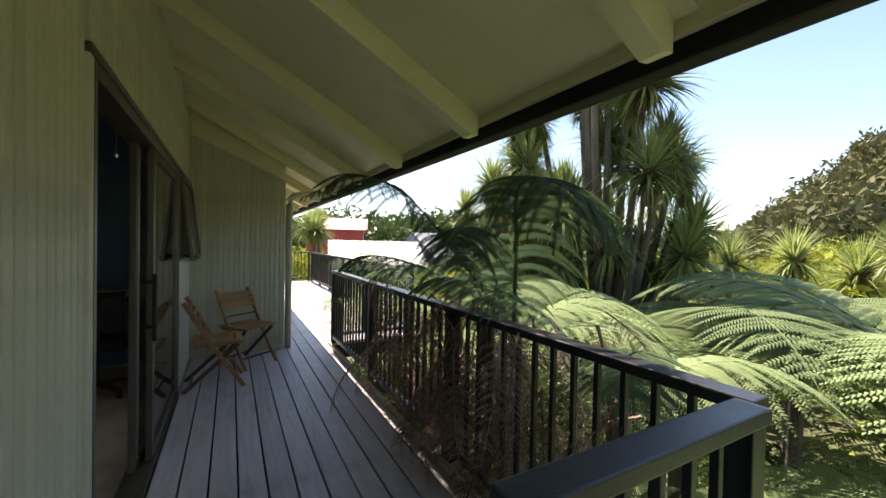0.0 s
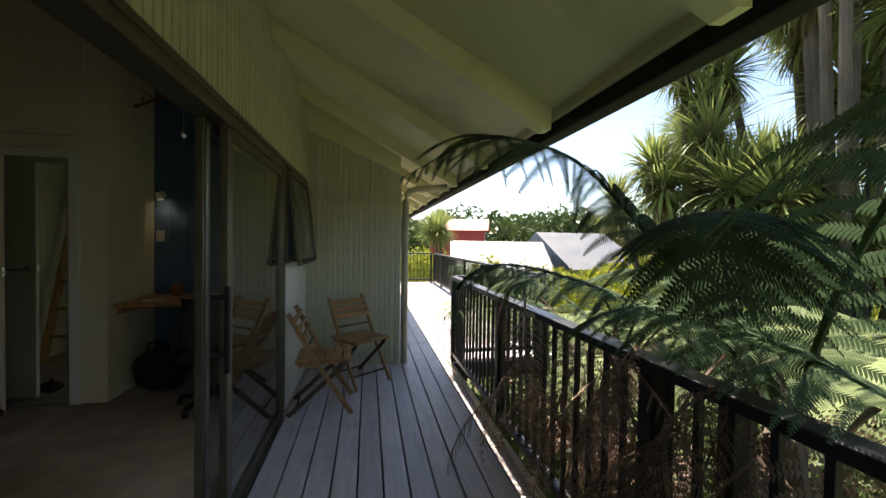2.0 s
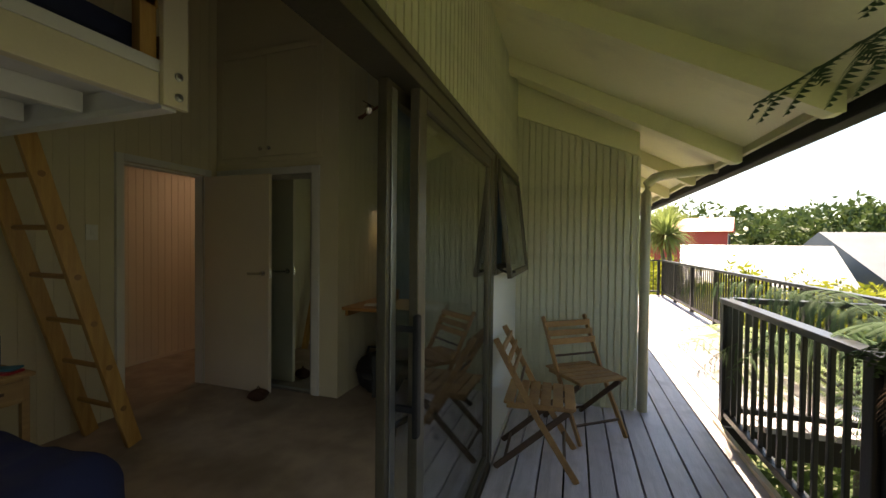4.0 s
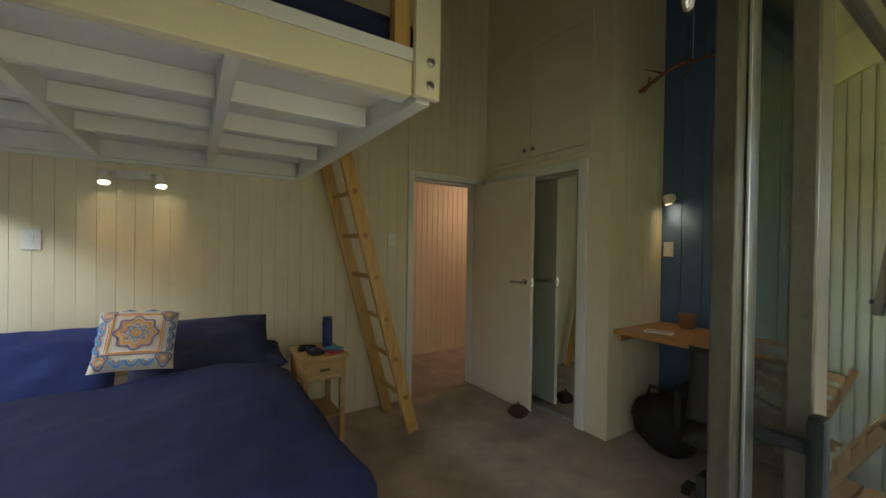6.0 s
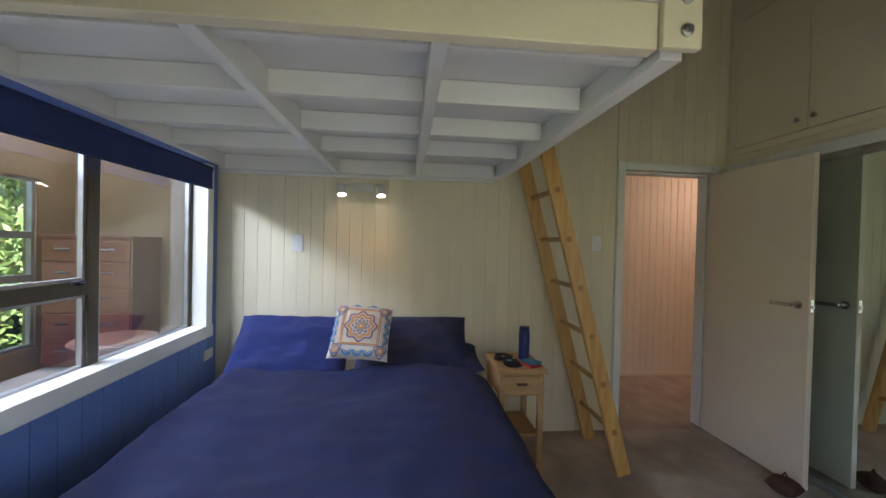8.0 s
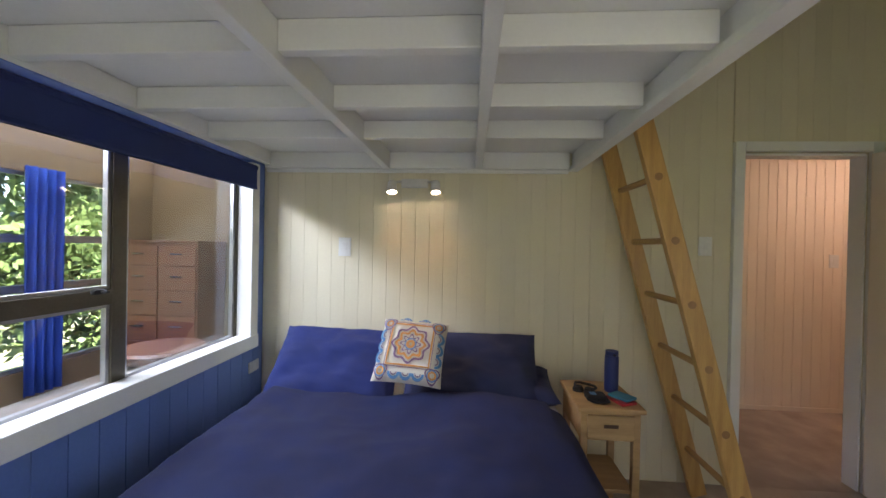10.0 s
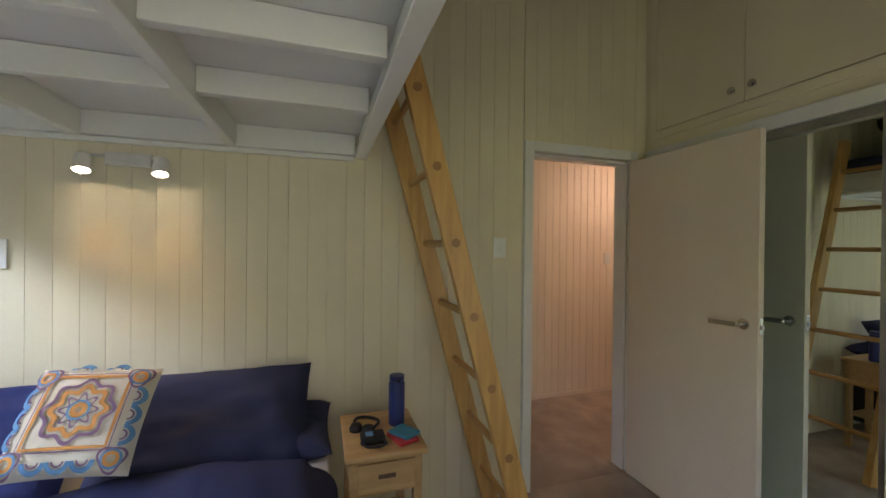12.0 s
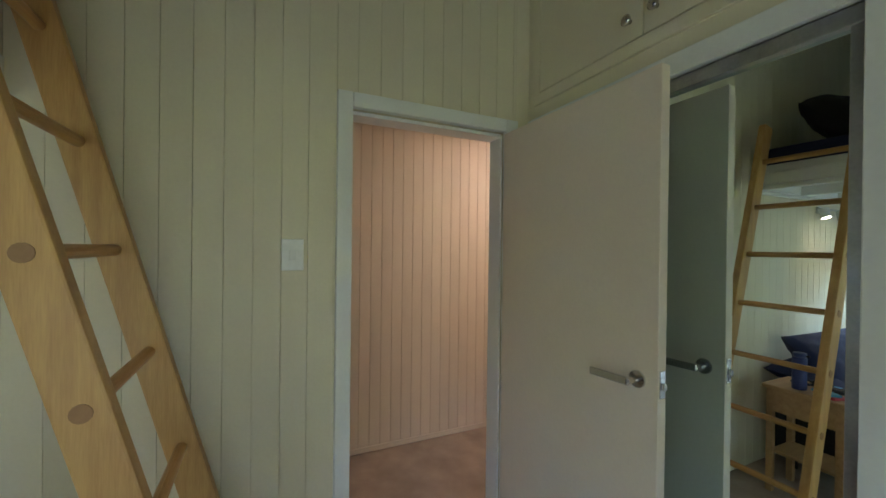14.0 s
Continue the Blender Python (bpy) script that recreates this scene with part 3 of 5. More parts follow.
for a, b, z0, z1 in ((-3.258, -2.48, WZ0 + 0.032, WZ1 - 0.04), (-2.412, -1.6, WZ0 + 0.032, 1.115), (-2.412, -1.6, 1.18, WZ1 - 0.04)):
    for u, v, q, r in ((a, a + 0.016, z0, z1), (b - 0.016, b, z0, z1), (a + 0.016, b - 0.016, z0, z0 + 0.014), (a + 0.016, b - 0.016, z1 - 0.014, z1)):
        f.box(u, v, GY - 0.012, GY + 0.012, q, r, 0.002)
f.done("glazing_bead", SILVER, wb)
for a, b, z0, z1 in ((-3.258, -2.48, WZ0 + 0.032, WZ1 - 0.04), (-2.412, -1.6, WZ0 + 0.032, 1.115), (-2.412, -1.6, 1.18, WZ1 - 0.04), (-1.53, -0.85, WZ0 + 0.032, WZ1 - 0.04)):
    p = Part().box(a, b, GY - 0.003, GY + 0.003, z0, z1).done("pane", GLASS, wb)
    p.visible_shadow = False
Part().box(-2.37, -2.31, GY + 0.028, GY + 0.05, 1.165, 1.185, 0.006).box(-2.35, -2.335, GY + 0.03, GY + 0.075, 1.17, 1.18, 0.004).done("catch", BLACK, wb)
t = Part()
t.box(-3.35, -0.72, SY + 0.003, SY + 0.03, 0.70, 0.785, 0.005).box(-3.276, -0.80, GY + 0.024, SY + 0.003, 0.735, 0.783, 0.003)
t.box(-3.35, -3.27, SY - 0.004, SY + 0.022, 0.785, 1.90, 0.004), t.box(-0.80, -0.72, SY - 0.004, SY + 0.022, 0.785, 1.90, 0.004)
t.box(-3.284, -3.272, GY + 0.024, SY - 0.004, 0.783, 1.90, 0.001)
structure(t.done("sill", WHITE), "white window sill and reveal", "window sill")
bl = empty("roller_blind", (-2.0, SY + 0.04, 1.725))
Part().box(-1.265, 1.26, -0.012, 0.012, 0.0, 0.13, 0.004).box(-1.265, 1.26, -0.015, 0.015, 0.0, 0.018, 0.004).done("cloth", BLIND, bl)
Part().rod([(-1.265, 0, 0.135), (1.26, 0, 0.135)], 0.018).done("roll", BLIND, bl)
tagged(bl, "navy blue roller blind, rolled up above the window", "blind")

structure(Part().box(-5.2, -0.42, -1.62, SY - 0.14, -0.15, 0.0).done("floor_annex", CARPET), "plain floor of the room behind the window", "floor")
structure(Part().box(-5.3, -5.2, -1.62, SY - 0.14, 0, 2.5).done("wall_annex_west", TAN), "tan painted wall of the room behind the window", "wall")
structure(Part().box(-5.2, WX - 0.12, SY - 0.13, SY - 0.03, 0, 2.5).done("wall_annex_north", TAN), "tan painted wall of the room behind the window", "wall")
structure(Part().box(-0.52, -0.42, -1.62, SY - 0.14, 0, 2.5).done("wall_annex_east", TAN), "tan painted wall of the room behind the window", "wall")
cv, cf = [], []
for i in range(241):
    x = -5.3 + i * 0.0203
    cv += [(x, y, 2.51 + 0.012 * math.sin(x * 77)) for y in (-1.78, SY - 0.145)]
    cf += [(2 * i - 2, 2 * i, 2 * i + 1, 2 * i - 1)] if i else []
structure(mesh_from("ceiling_annex", cv, cf, PLASTICROOF), "milky corrugated plastic roof behind the window", "ceiling")
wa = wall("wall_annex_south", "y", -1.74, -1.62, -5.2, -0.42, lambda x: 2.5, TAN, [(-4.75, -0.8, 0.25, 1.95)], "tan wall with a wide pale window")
wc = structure(empty("window_3", (0, 0, 0)), "pale aluminium window with garden behind", "window")
for a, b in ((-4.75, -3.6), (-3.6, -2.2), (-2.2, -0.8)):
    for z0, z1 in ((0.25, 0.95), (0.95, 1.38), (1.38, 1.95)):
        sash("sash", wc, "y", -1.66, a, b, z0, z1, 0.035, 0.05, SILVER, GLASS)


def chest():
    c = empty("chest_of_drawers", (-5.18, -1.12, 0))
    Part().box(0, 0.45, -0.43, 0.43, 0.04, 1.36, 0.006).box(0, 0.47, -0.44, 0.44, 1.36, 1.39, 0.006).done("carcass", CHESTW, c)
    z = 0.06
    for r, hgt in enumerate((0.27, 0.27, 0.26, 0.26, 0.22)):
        for y0, y1 in (((-0.42, 0.42),) if r < 0 else ((-0.42, -0.005), (0.005, 0.42))):
            d = empty("drawer")
            d.parent = c
            Part().box(0.452, 0.468, y0 + 0.005, y1 - 0.005, z + 0.005, z + hgt - 0.008, 0.004).done("front", CHESTW, d)
            ym = (y0 + y1) / 2
            Part().box(0.468, 0.49, ym - 0.07, ym + 0.07, z + hgt * 0.55, z + hgt * 0.55 + 0.014, 0.004).done("handle", CHROME, d)
        z += hgt
    tagged(c, "red-brown wooden chest of drawers with silver handles", "chest of drawers")


chest()
tb = empty("round_table", (-3.16, 0.26, 0))
Part().lathe([(0, 0.70), (0.22, 0.70), (0.235, 0.715), (0.22, 0.73), (0, 0.73)], n=32).done("top", CHESTW, tb)
Part().lathe([(0.2, 0), (0.05, 0.05), (0.04, 0.4), (0.06, 0.70)], n=16).done("pedestal", CHESTW, tb)
tagged(tb, "small round red-brown wooden table", "table")


def drape(name, x, y, z0, z1, w, mat):
    vs, fs = [], []
    n, m = 40, 8
    for j in range(m + 1):
        for i in range(n + 1):
            u = i / n
            vs.append((x + (u - 0.5) * w, y + 0.035 * math.sin(u * 26) * (0.7 + 0.3 * j / m), z0 + (z1 - z0) * j / m))
    for j in range(m):
        for i in range(n):
            a = j * (n + 1) + i
            fs.append((a, a + 1, a + n + 2, a + n + 1))
    ob = mesh_from(name, vs, fs, mat, smooth=True)
    mod = ob.modifiers.new("cloth", "SOLIDIFY")
    mod.thickness = 0.004
    return ob


tagged(drape("curtain", -3.98, -1.54, 0.05, 1.99, 0.3, CURTAIN), "gathered bright blue curtain beside the window", "curtain")
tagged(drape("curtain", -2.9, -1.54, 0.05, 1.99, 0.3, CURTAIN), "gathered bright blue curtain beside the window", "curtain")


# ---- bed ----
def soft(name, mat, parent, sx, sy, sz, seed, corner=0.35, dent=0.02, m=None, power=4.0):
    """A stuffed cushion shape: thick in the middle, thin pointed edges, with creases."""
    n = 26
    vs, fs = [], []
    for side in (1, -1):
        for j in range(n + 1):
            for i in range(n + 1):
                u, v = 2 * i / n - 1, 2 * j / n - 1
                fall = max(0.0, (1 - abs(u) ** power) * (1 - abs(v) ** power)) ** 0.5
                pull = 1 - 0.05 * (1 - abs(u) ** 2) * abs(v) ** 3
                pull2 = 1 - 0.05 * (1 - abs(v) ** 2) * abs(u) ** 3
                q = noise.noise(Vector((u * 2.2 + seed, v * 2.2, side * 3.0))) + 0.5 * noise.noise(Vector((u * 6 + seed, v * 5, side)))
                p = Vector((u * sx / 2 * pull2, v * sy / 2 * pull, side * (sz / 2 * fall + dent * q * fall) + 0.0))
                vs.append(m @ p if m else p)
    k = (n + 1) ** 2
    for s in (0, 1):
        for j in range(n):
            for i in range(n):
                a = s * k + j * (n + 1) + i
                q = (a, a + 1, a + n + 2, a + n + 1)
                fs.append(q if s == 0 else q[::-1])
    ob = mesh_from(name, [tuple(v) for v in vs], fs, mat, parent, True)
    return ob


def cloth_top(name, mat, parent, x0, x1, y0, y1, z, hang, seed):
    """A duvet: rounded over the edges, hanging down on three sides, with soft folds."""
    vs, fs = [], []
    nx, ny = 110, 90
    for j in range(ny + 1):
        for i in range(nx + 1):
            u, v = i / nx, j / ny
            ex, ey = 0.45, 0.45
            X = x0 + u * (x1 - x0 + ex)
            Y = (y0 - ey) + v * (y1 - y0 + 2 * ey)
            r = 0.13
            dx, dy = max(0, X - (x1 - r)), max(0, (y0 + r) - Y, Y - (y1 - r))
            d = math.hypot(dx, dy)
            sgn = -1 if Y < (y0 + y1) / 2 else 1
            fx = noise.noise(Vector((X * 2.3 + seed, Y * 2.0, 0))) * 0.034 + noise.noise(Vector((X * 6 + seed, Y * 5, 3))) * 0.014 + noise.noise(Vector((X * 1.0, Y * 14, seed))) * 0.006 + noise.noise(Vector((X * 11 + Y * 4, Y * 9 - X * 5, seed))) * 0.004 + 0.022 * (0.25 - abs(noise.noise(Vector((X * 3.2 + Y * 1.5, Y * 2.2 - X, seed + 7)))))
            if d > 0:
                a = min(d / r, math.pi / 2)
                out = r * math.sin(a)
                down = r * (1 - math.cos(a)) + max(0, d - r * math.pi / 2)
                down = min(down, hang)
                k = out / d
                X = X - dx + dx * k + (dx / d) * 0.03 * math.sin(Y * 11) * max(0, d - r) * 2
                Y = Y - sgn * dy + sgn * dy * k + sgn * (dy / d) * 0.03 * math.sin(X * 11) * max(0, d - r) * 2
                vs.append((X, Y, z + fx - down))
            else:
                vs.append((X, Y, z + fx + 0.03 * math.exp(-((u * 2.2 - 0.05) ** 2) * 30)))
    for j in range(ny):
        for i in range(nx):
            a = j * (nx + 1) + i
            fs.append((a, a + 1, a + nx + 2, a + nx + 1))
    ob = mesh_from(name, vs, fs, mat, parent, True)
    mod = ob.modifiers.new("thickness", "SOLIDIFY")
    mod.thickness, mod.offset = 0.03, -1
    return ob


bed = empty("bed", (0, 0, 0))
Part().box(-3.40, -1.50, 1.04, 2.64, 0.0, 0.30, 0.02).done("base", BLACK, bed)
for x in (-3.3, -1.6):
    for y in (1.2, 2.54):
        Part().rod([(x, y, FZ), (x, y, 0.01)], 0.03).done("leg", BLACK, bed)
Part().box(-3.42, -1.47, 1.02, 2.66, 0.30, 0.515, 0.05).done("mattress", SHEET, bed)
tagged(bed, "double bed with white sheet, against the panelled wall", "bed")
duvet = cloth_top("duvet", DUVET, None, -2.92, -1.44, 0.98, 2.69, 0.575, 0.33, 2.0)
tagged(duvet, "rumpled navy blue cotton duvet on the bed", "duvet")
for y, mat, s in ((1.36, NAVY, 1.0), (2.18, NAVYD, 5.0)):
    p = soft("pillow", mat, None, 0.52, 0.80, 0.20, s, m=None, dent=0.035)
    p.matrix_basis = pose(-3.17, y, 0.65, 0, 46, 2 if s > 2 else -3)
    tagged(p, "navy blue pillow leaning on the panelled wall", "pillow", "pillows on the bed")
p = soft("pillow", NAVYD, None, 0.42, 0.74, 0.14, 9.0)
p.matrix_basis = pose(-3.22, 2.30, 0.575, 0, 8, 0)
tagged(p, "dark navy pillow lying flat on the sheet", "pillow", "pillows on the bed")

cush = empty("cushion", (0, 0, 0))
cush.matrix_basis = pose(-2.965, 1.85, 0.81, 0, 52, 0) @ pose(0, 0, 0, 0, 0, -4) @ Matrix.Diagonal((0.9, 0.88, 0.9, 1))
soft("cover", CANVAS, cush, 0.40, 0.42, 0.13, 3.0, dent=0.006)


def cushion_z(u, v):
    q = max(0.0, (1 - abs(u) ** 4) * (1 - abs(v) ** 4)) ** 0.5
    return 0.13 / 2 * q + 0.007


def motif(name, mat, loops):
    """Flat embroidered bands that follow the cushion; loops of (centre, radius function, width)."""
    vs, fs = [], []
    for (cx, cy), fn, w, a0, a1 in loops:
        n = 72
        base = len(vs)
        for i in range(n + 1):
            a = a0 + (a1 - a0) * i / n
            for k in (-0.5, 0.5):
                r = fn(a) + k * w
                x, y = cx + r * math.cos(a), cy + r * math.sin(a)
                vs.append((x, y, cushion_z(min(1, abs(x) / 0.2), min(1, abs(y) / 0.21))))
        for i in range(n):
            b = base + 2 * i
            fs.append((b, b + 1, b + 3, b + 2))
    return mesh_from(name, vs, fs, mat, cush)


TAU = 2 * math.pi


def sq(r):
    return lambda a: r / max(abs(math.cos(a)), abs(math.sin(a)))


C0 = (-0.02, 0)
CORNERS = [(sx * 0.148, sy * 0.155) for sx in (-1, 1) for sy in (-1, 1)]
motif("motif_purple", PURPLE, [(C0, lambda a: 0.104 + 0.010 * math.cos(8 * a), 0.013, 0, TAU), (C0, lambda a: 0.048 + 0.012 * math.cos(8 * a), 0.010, 0, TAU), (C0, sq(0.139), 0.004, 0, TAU)]
      + [(c, lambda a: 0.038 + 0.006 * math.cos(3 * a), 0.008, 0, TAU) for c in CORNERS])
motif("motif_orange", ORANGE, [(C0, lambda a: 0.078 + 0.010 * math.cos(8 * a), 0.017, 0, TAU), (C0, lambda a: 0.018, 0.016, 0, TAU), (C0, sq(0.128), 0.011, 0, TAU)]
      + [(c, lambda a: 0.019, 0.011, 0, TAU) for c in CORNERS])
for c, r in [(C0, 0.033)] + [(c, 0.029) for c in CORNERS]:
    motif("motif_blue", SKYB, [(c, lambda a: r, 0.007, 0, TAU)])
for x, y, a0 in [(0.148, -0.072, 0.0), (0.148, 0.0, 0.0), (0.148, 0.072, 0.0), (-0.178, -0.06, math.pi), (-0.178, 0.06, math.pi)] + [(x, s * 0.162, s * 1.57) for x in (-0.07, 0.0, 0.07) for s in (-1, 1)]:
    motif("motif_blue", SKYB, [((x, y), lambda a: 0.031, 0.015, a0 - 1.55, a0 + 1.55)])
    motif("motif_purple", PURPLE, [((x, y), lambda a: 0.016, 0.006, a0 - 1.55, a0 + 1.55)])
tagged(cush, "cream cushion embroidered with an orange and blue medallion", "cushion")


# ---- bedside table and its things ----
ns = empty("bedside_table", (-3.055, 2.875, 0))
Part().box(-0.205, 0.205, -0.165, 0.165, 0.575, 0.60, 0.008).done("top", OAK, ns)
Part().box(-0.185, 0.18, -0.145, 0.145, 0.43, 0.574, 0.004).done("body", OAK, ns)
dr = empty("drawer")
dr.parent = ns
Part().box(0.18, 0.192, -0.115, 0.115, 0.445, 0.56, 0.004).done("front", OAK, dr)
Part().box(0.190, 0.194, -0.035, 0.035, 0.497, 0.515, 0.0015).done("grip", DARKW, dr)
for x in (-0.17, 0.165):
    for y in (-0.128, 0.128):
        Part().box(x - 0.018, x + 0.018, y - 0.018, y + 0.018, FZ, 0.574, 0.004).done("leg", OAK, ns)
Part().box(-0.17, 0.165, -0.125, 0.125, 0.16, 0.178, 0.004).done("shelf", OAK, ns)
tagged(ns, "pale oak bedside table with one drawer", "bedside table")
bt = empty("bottle", (-3.10, 2.955, 0.60))
Part().lathe([(0, 0), (0.034, 0.0), (0.037, 0.006), (0.037, 0.19), (0.033, 0.20), (0, 0.20)], n=24).done("body", BLUEB, bt, smooth=False)
Part().lathe([(0, 0.20), (0.030, 0.20), (0.034, 0.206), (0.034, 0.225), (0, 0.228)], n=24).done("lid", BLUEB, bt)
Part().box(0.01, 0.05, -0.006, 0.006, 0.205, 0.215, 0.003).done("spout", BLACK, bt)
tagged(bt, "dark blue drinking bottle on the bedside table", "bottle")
bk = Part().box(-0.06, 0.06, -0.045, 0.045, 0, 0.014, 0.002).done("notebook", REDB, at=(0, 0, 0))
bk.matrix_basis = pose(-2.955, 2.955, 0.60, 0, 0, 20)
tagged(bk, "small red notebook on the bedside table", "notebook")
bk = Part().box(-0.055, 0.055, -0.042, 0.042, 0, 0.012, 0.002).done("notebook", TEAL, at=(0, 0, 0))
bk.matrix_basis = pose(-2.97, 2.965, 0.6145, 0, 0, 35)
tagged(bk, "teal notebook lying on the red one", "notebook")
w = empty("headphones", (-3.12, 2.82, 0.60))
Part().rod([(0.07 * math.cos(a / 10 * 5.6), 0.055 * math.sin(a / 10 * 5.6), 0.012 + 0.006 * math.sin(a)) for a in range(11)], 0.007).done("band", BLACK, w)
for a in (0.0, 5.3):
    Part().lathe([(0, 0), (0.028, 0), (0.03, 0.012), (0.022, 0.028), (0, 0.03)], (0.07 * math.cos(a), 0.06 * math.sin(a), 0), 16).done("ear_cup", BLACK, w)
tagged(w, "black headphones on the bedside table", "headphones")
w = empty("camera_case", (-2.97, 2.83, 0.60))
Part().box(-0.04, 0.04, -0.05, 0.05, 0, 0.03, 0.01).done("body", BLACK, w)
Part().rod([(0.03, 0.04, 0.02), (0.06, 0.05, 0.012), (0.075, 0.02, 0.01), (0.06, -0.03, 0.008), (0.03, -0.05, 0.012)], 0.006).done("strap", BLACK, w)
Part().box(-0.018, 0.018, -0.03, 0.0, 0.03, 0.032).done("screen", SKYB, w)
tagged(w, "small black gadget with strap on the bedside table", "gadget")
w = Part().rod([(-2.62, 2.78, FZ + 0.006), (-2.5, 2.86, FZ + 0.006), (-2.42, 2.98, FZ + 0.006), (-2.47, 3.06, FZ + 0.006), (-2.56, 3.03, FZ + 0.006), (-2.6, 2.95, FZ + 0.006), (-2.72, 2.86, FZ + 0.006)], 0.004, 6)
tagged(w.done("charging_cable", PLASTIC), "white charging cable lying on the carpet", "cable")


# ---- ladder ----
def ladder():
    l = empty("ladder", (0, 0, 0))
    foot, rake = 3.535, -0.274
    lean = lambda z: foot + rake * z
    for x in (-3.32, -2.85):
        Part().beam((x, lean(FZ + 0.01), FZ + 0.01), (x, lean(2.30), 2.30), 0.042, 0.092, 0.006, up=(0, 1, 0)).done("stile", PINE, l)
    for i in range(9):
        z = 0.204 + 0.308 * i
        if z < 2.28:
            Part().rod([(-3.32, lean(z), z), (-2.85, lean(z), z)], 0.017, 12).done("rung", PINEX, l, smooth=False)
            Part().rod([(-2.832, lean(z), z), (-2.827, lean(z), z)], 0.019, 14).done("rung_end", DARKP, l)
    tagged(l, "varnished pine ladder leaning on the loft bed", "ladder")


ladder()

# ---- loft ----
loft = empty("loft_bed", (0, 0, 0))
LX, LY0, LY1, LZ = -1.41, SY + 0.02, 2.83, 1.885
fb = Part().box(LX - 0.045, LX, LY0, LY1 - 0.09, LZ, 2.002, 0.004).box(LX - 0.005, LX + 0.02, LY1 - 0.088, LY1 + 0.012, LZ - 0.002, 2.62, 0.004)
fb.done("front_beam", CREAM, loft)
Part().box(WX + 0.002, LX - 0.046, LY1 - 0.03, LY1 + 0.012, LZ + 0.03, 2.002, 0.004).box(WX + 0.002, LX - 0.046, LY1 - 0.05, LY1 + 0.01, LZ, LZ + 0.028, 0.004).done("side_beam", WHITE, loft)
Part().box(WX + 0.002, WX + 0.045, LY0, LY1 - 0.052, LZ + 0.01, 2.002, 0.004).box(WX + 0.002, WX + 0.022, LY0, LY1 - 0.052, LZ - 0.015, LZ + 0.009, 0.004).done("ledger", WHITE, loft)
Part().box(WX + 0.046, LX - 0.046, LY0, LY0 + 0.045, LZ + 0.03, 2.002, 0.004).done("wall_beam", WHITE, loft)
for y in (1.595, 2.20):
    Part().box(WX + 0.046, LX - 0.046, y - 0.022, y + 0.022, LZ + 0.005, 2.002, 0.004).done("joist", WHITE, loft)
for x in (-2.80, -2.38, -1.95, -1.55):
    for y0, y1 in ((LY0 + 0.046, 1.572), (1.618, 2.177), (2.223, LY1 - 0.051)):
        Part().box(x - 0.02, x + 0.02, y0, y1, LZ + 0.03, 2.002, 0.004).done("cross_joist", WHITE, loft)
Part().box(WX + 0.002, LX, LY0, LY1, 2.004, 2.05, 0.002).done("platform", WHITE, loft)
for z in (2.24, 2.47):
    Part().box(LX - 0.036, LX - 0.006, LY0, LY1 - 0.09, z, z + 0.045, 0.004).done("guard_rail", PINE, loft)
Part().box(LX - 0.05, LX - 0.006, 2.675, 2.735, 2.05, 2.55, 0.004).done("guard_post", PINE, loft)
Part().box(-2.80, LX - 0.05, LY1 - 0.024, LY1 + 0.008, 2.052, 2.19, 0.004).box(WX + 0.05, -3.36, LY1 - 0.024, LY1 + 0.008, 2.052, 2.19, 0.004).done("edge_board", PINE, loft)
for z in (1.925, 2.005):
    Part().lathe([(0, 0), (0.016, 0), (0.016, 0.006), (0.009, 0.009), (0.009, 0.016), (0, 0.016)], n=14, m=pose(LX + 0.02, LY1 - 0.03, z, 0, 90, 0)).done("bolt", SILVER, loft)
tagged(loft, "white painted loft bed platform with joists and bolts", "loft bed")
lm = empty("mattress", (0, 0, 2.05))
Part().box(WX + 0.06, LX - 0.06, LY0 + 0.02, LY1 - 0.04, 0.002, 0.13, 0.04).done("cover", NAVYD, lm)
tagged(lm, "thin dark mattress on the loft platform", "mattress")
p = soft("pillow", BLACK, None, 0.45, 0.6, 0.25, 12.0)
p.matrix_basis = pose(-3.1, 2.3, 2.36, 0, 40, 0)
tagged(p, "black pillow leaning up on the loft", "pillow")


# ---- spot lamps ----
def spot_head(parent, at, to, warm, watts):
    d = (Vector(to) - Vector(at)).normalized()
    m = look(at, to) @ pose(0, 0, 0, 180)
    Part().lathe([(0, -0.03), (0.022, -0.03), (0.028, -0.02), (0.033, 0.05), (0.030, 0.05), (0.026, 0.0)], n=22, m=m).done("shade", SHADE, parent, smooth=False)
    Part().lathe([(0, 0.03), (0.025, 0.03), (0.020, 0.045), (0, 0.047)], n=18, m=m).done("bulb", BULB, parent, smooth=True)
    lamp("spot_light", "SPOT", look(Vector(at) + d * 0.052, to), watts, warm, size=radians(95))


sl = empty("wall_spot_lamp", (0, 0, 0))
Part().box(WX, WX + 0.025, 1.69, 1.87, 1.77, 1.83, 0.008).done("base", SHADE, sl)
for y in (1.64, 1.925):
    yb = 1.69 if y < 1.8 else 1.87
    Part().rod([(WX + 0.02, yb, 1.81), (WX + 0.06, y, 1.80)], 0.008).done("arm", SHADE, sl)
    spot_head(sl, (WX + 0.075, y, 1.775), (WX + 0.19, y + 0.03, 1.45), (1, 0.64, 0.30), 0.36)
tagged(sl, "white double wall spot lamp, lit, above the bed", "wall lamp")
sl = empty("wall_spot_lamp", (0, 0, 0))
Part().lathe([(0, 0), (0.04, 0), (0.038, 0.02), (0, 0.022)], n=20, m=pose(-1.90, BY, 1.80, 90)).done("base", SHADE, sl)
Part().rod([(-1.90, BY - 0.02, 1.80), (-1.90, BY - 0.06, 1.80)], 0.008).done("arm", SHADE, sl)
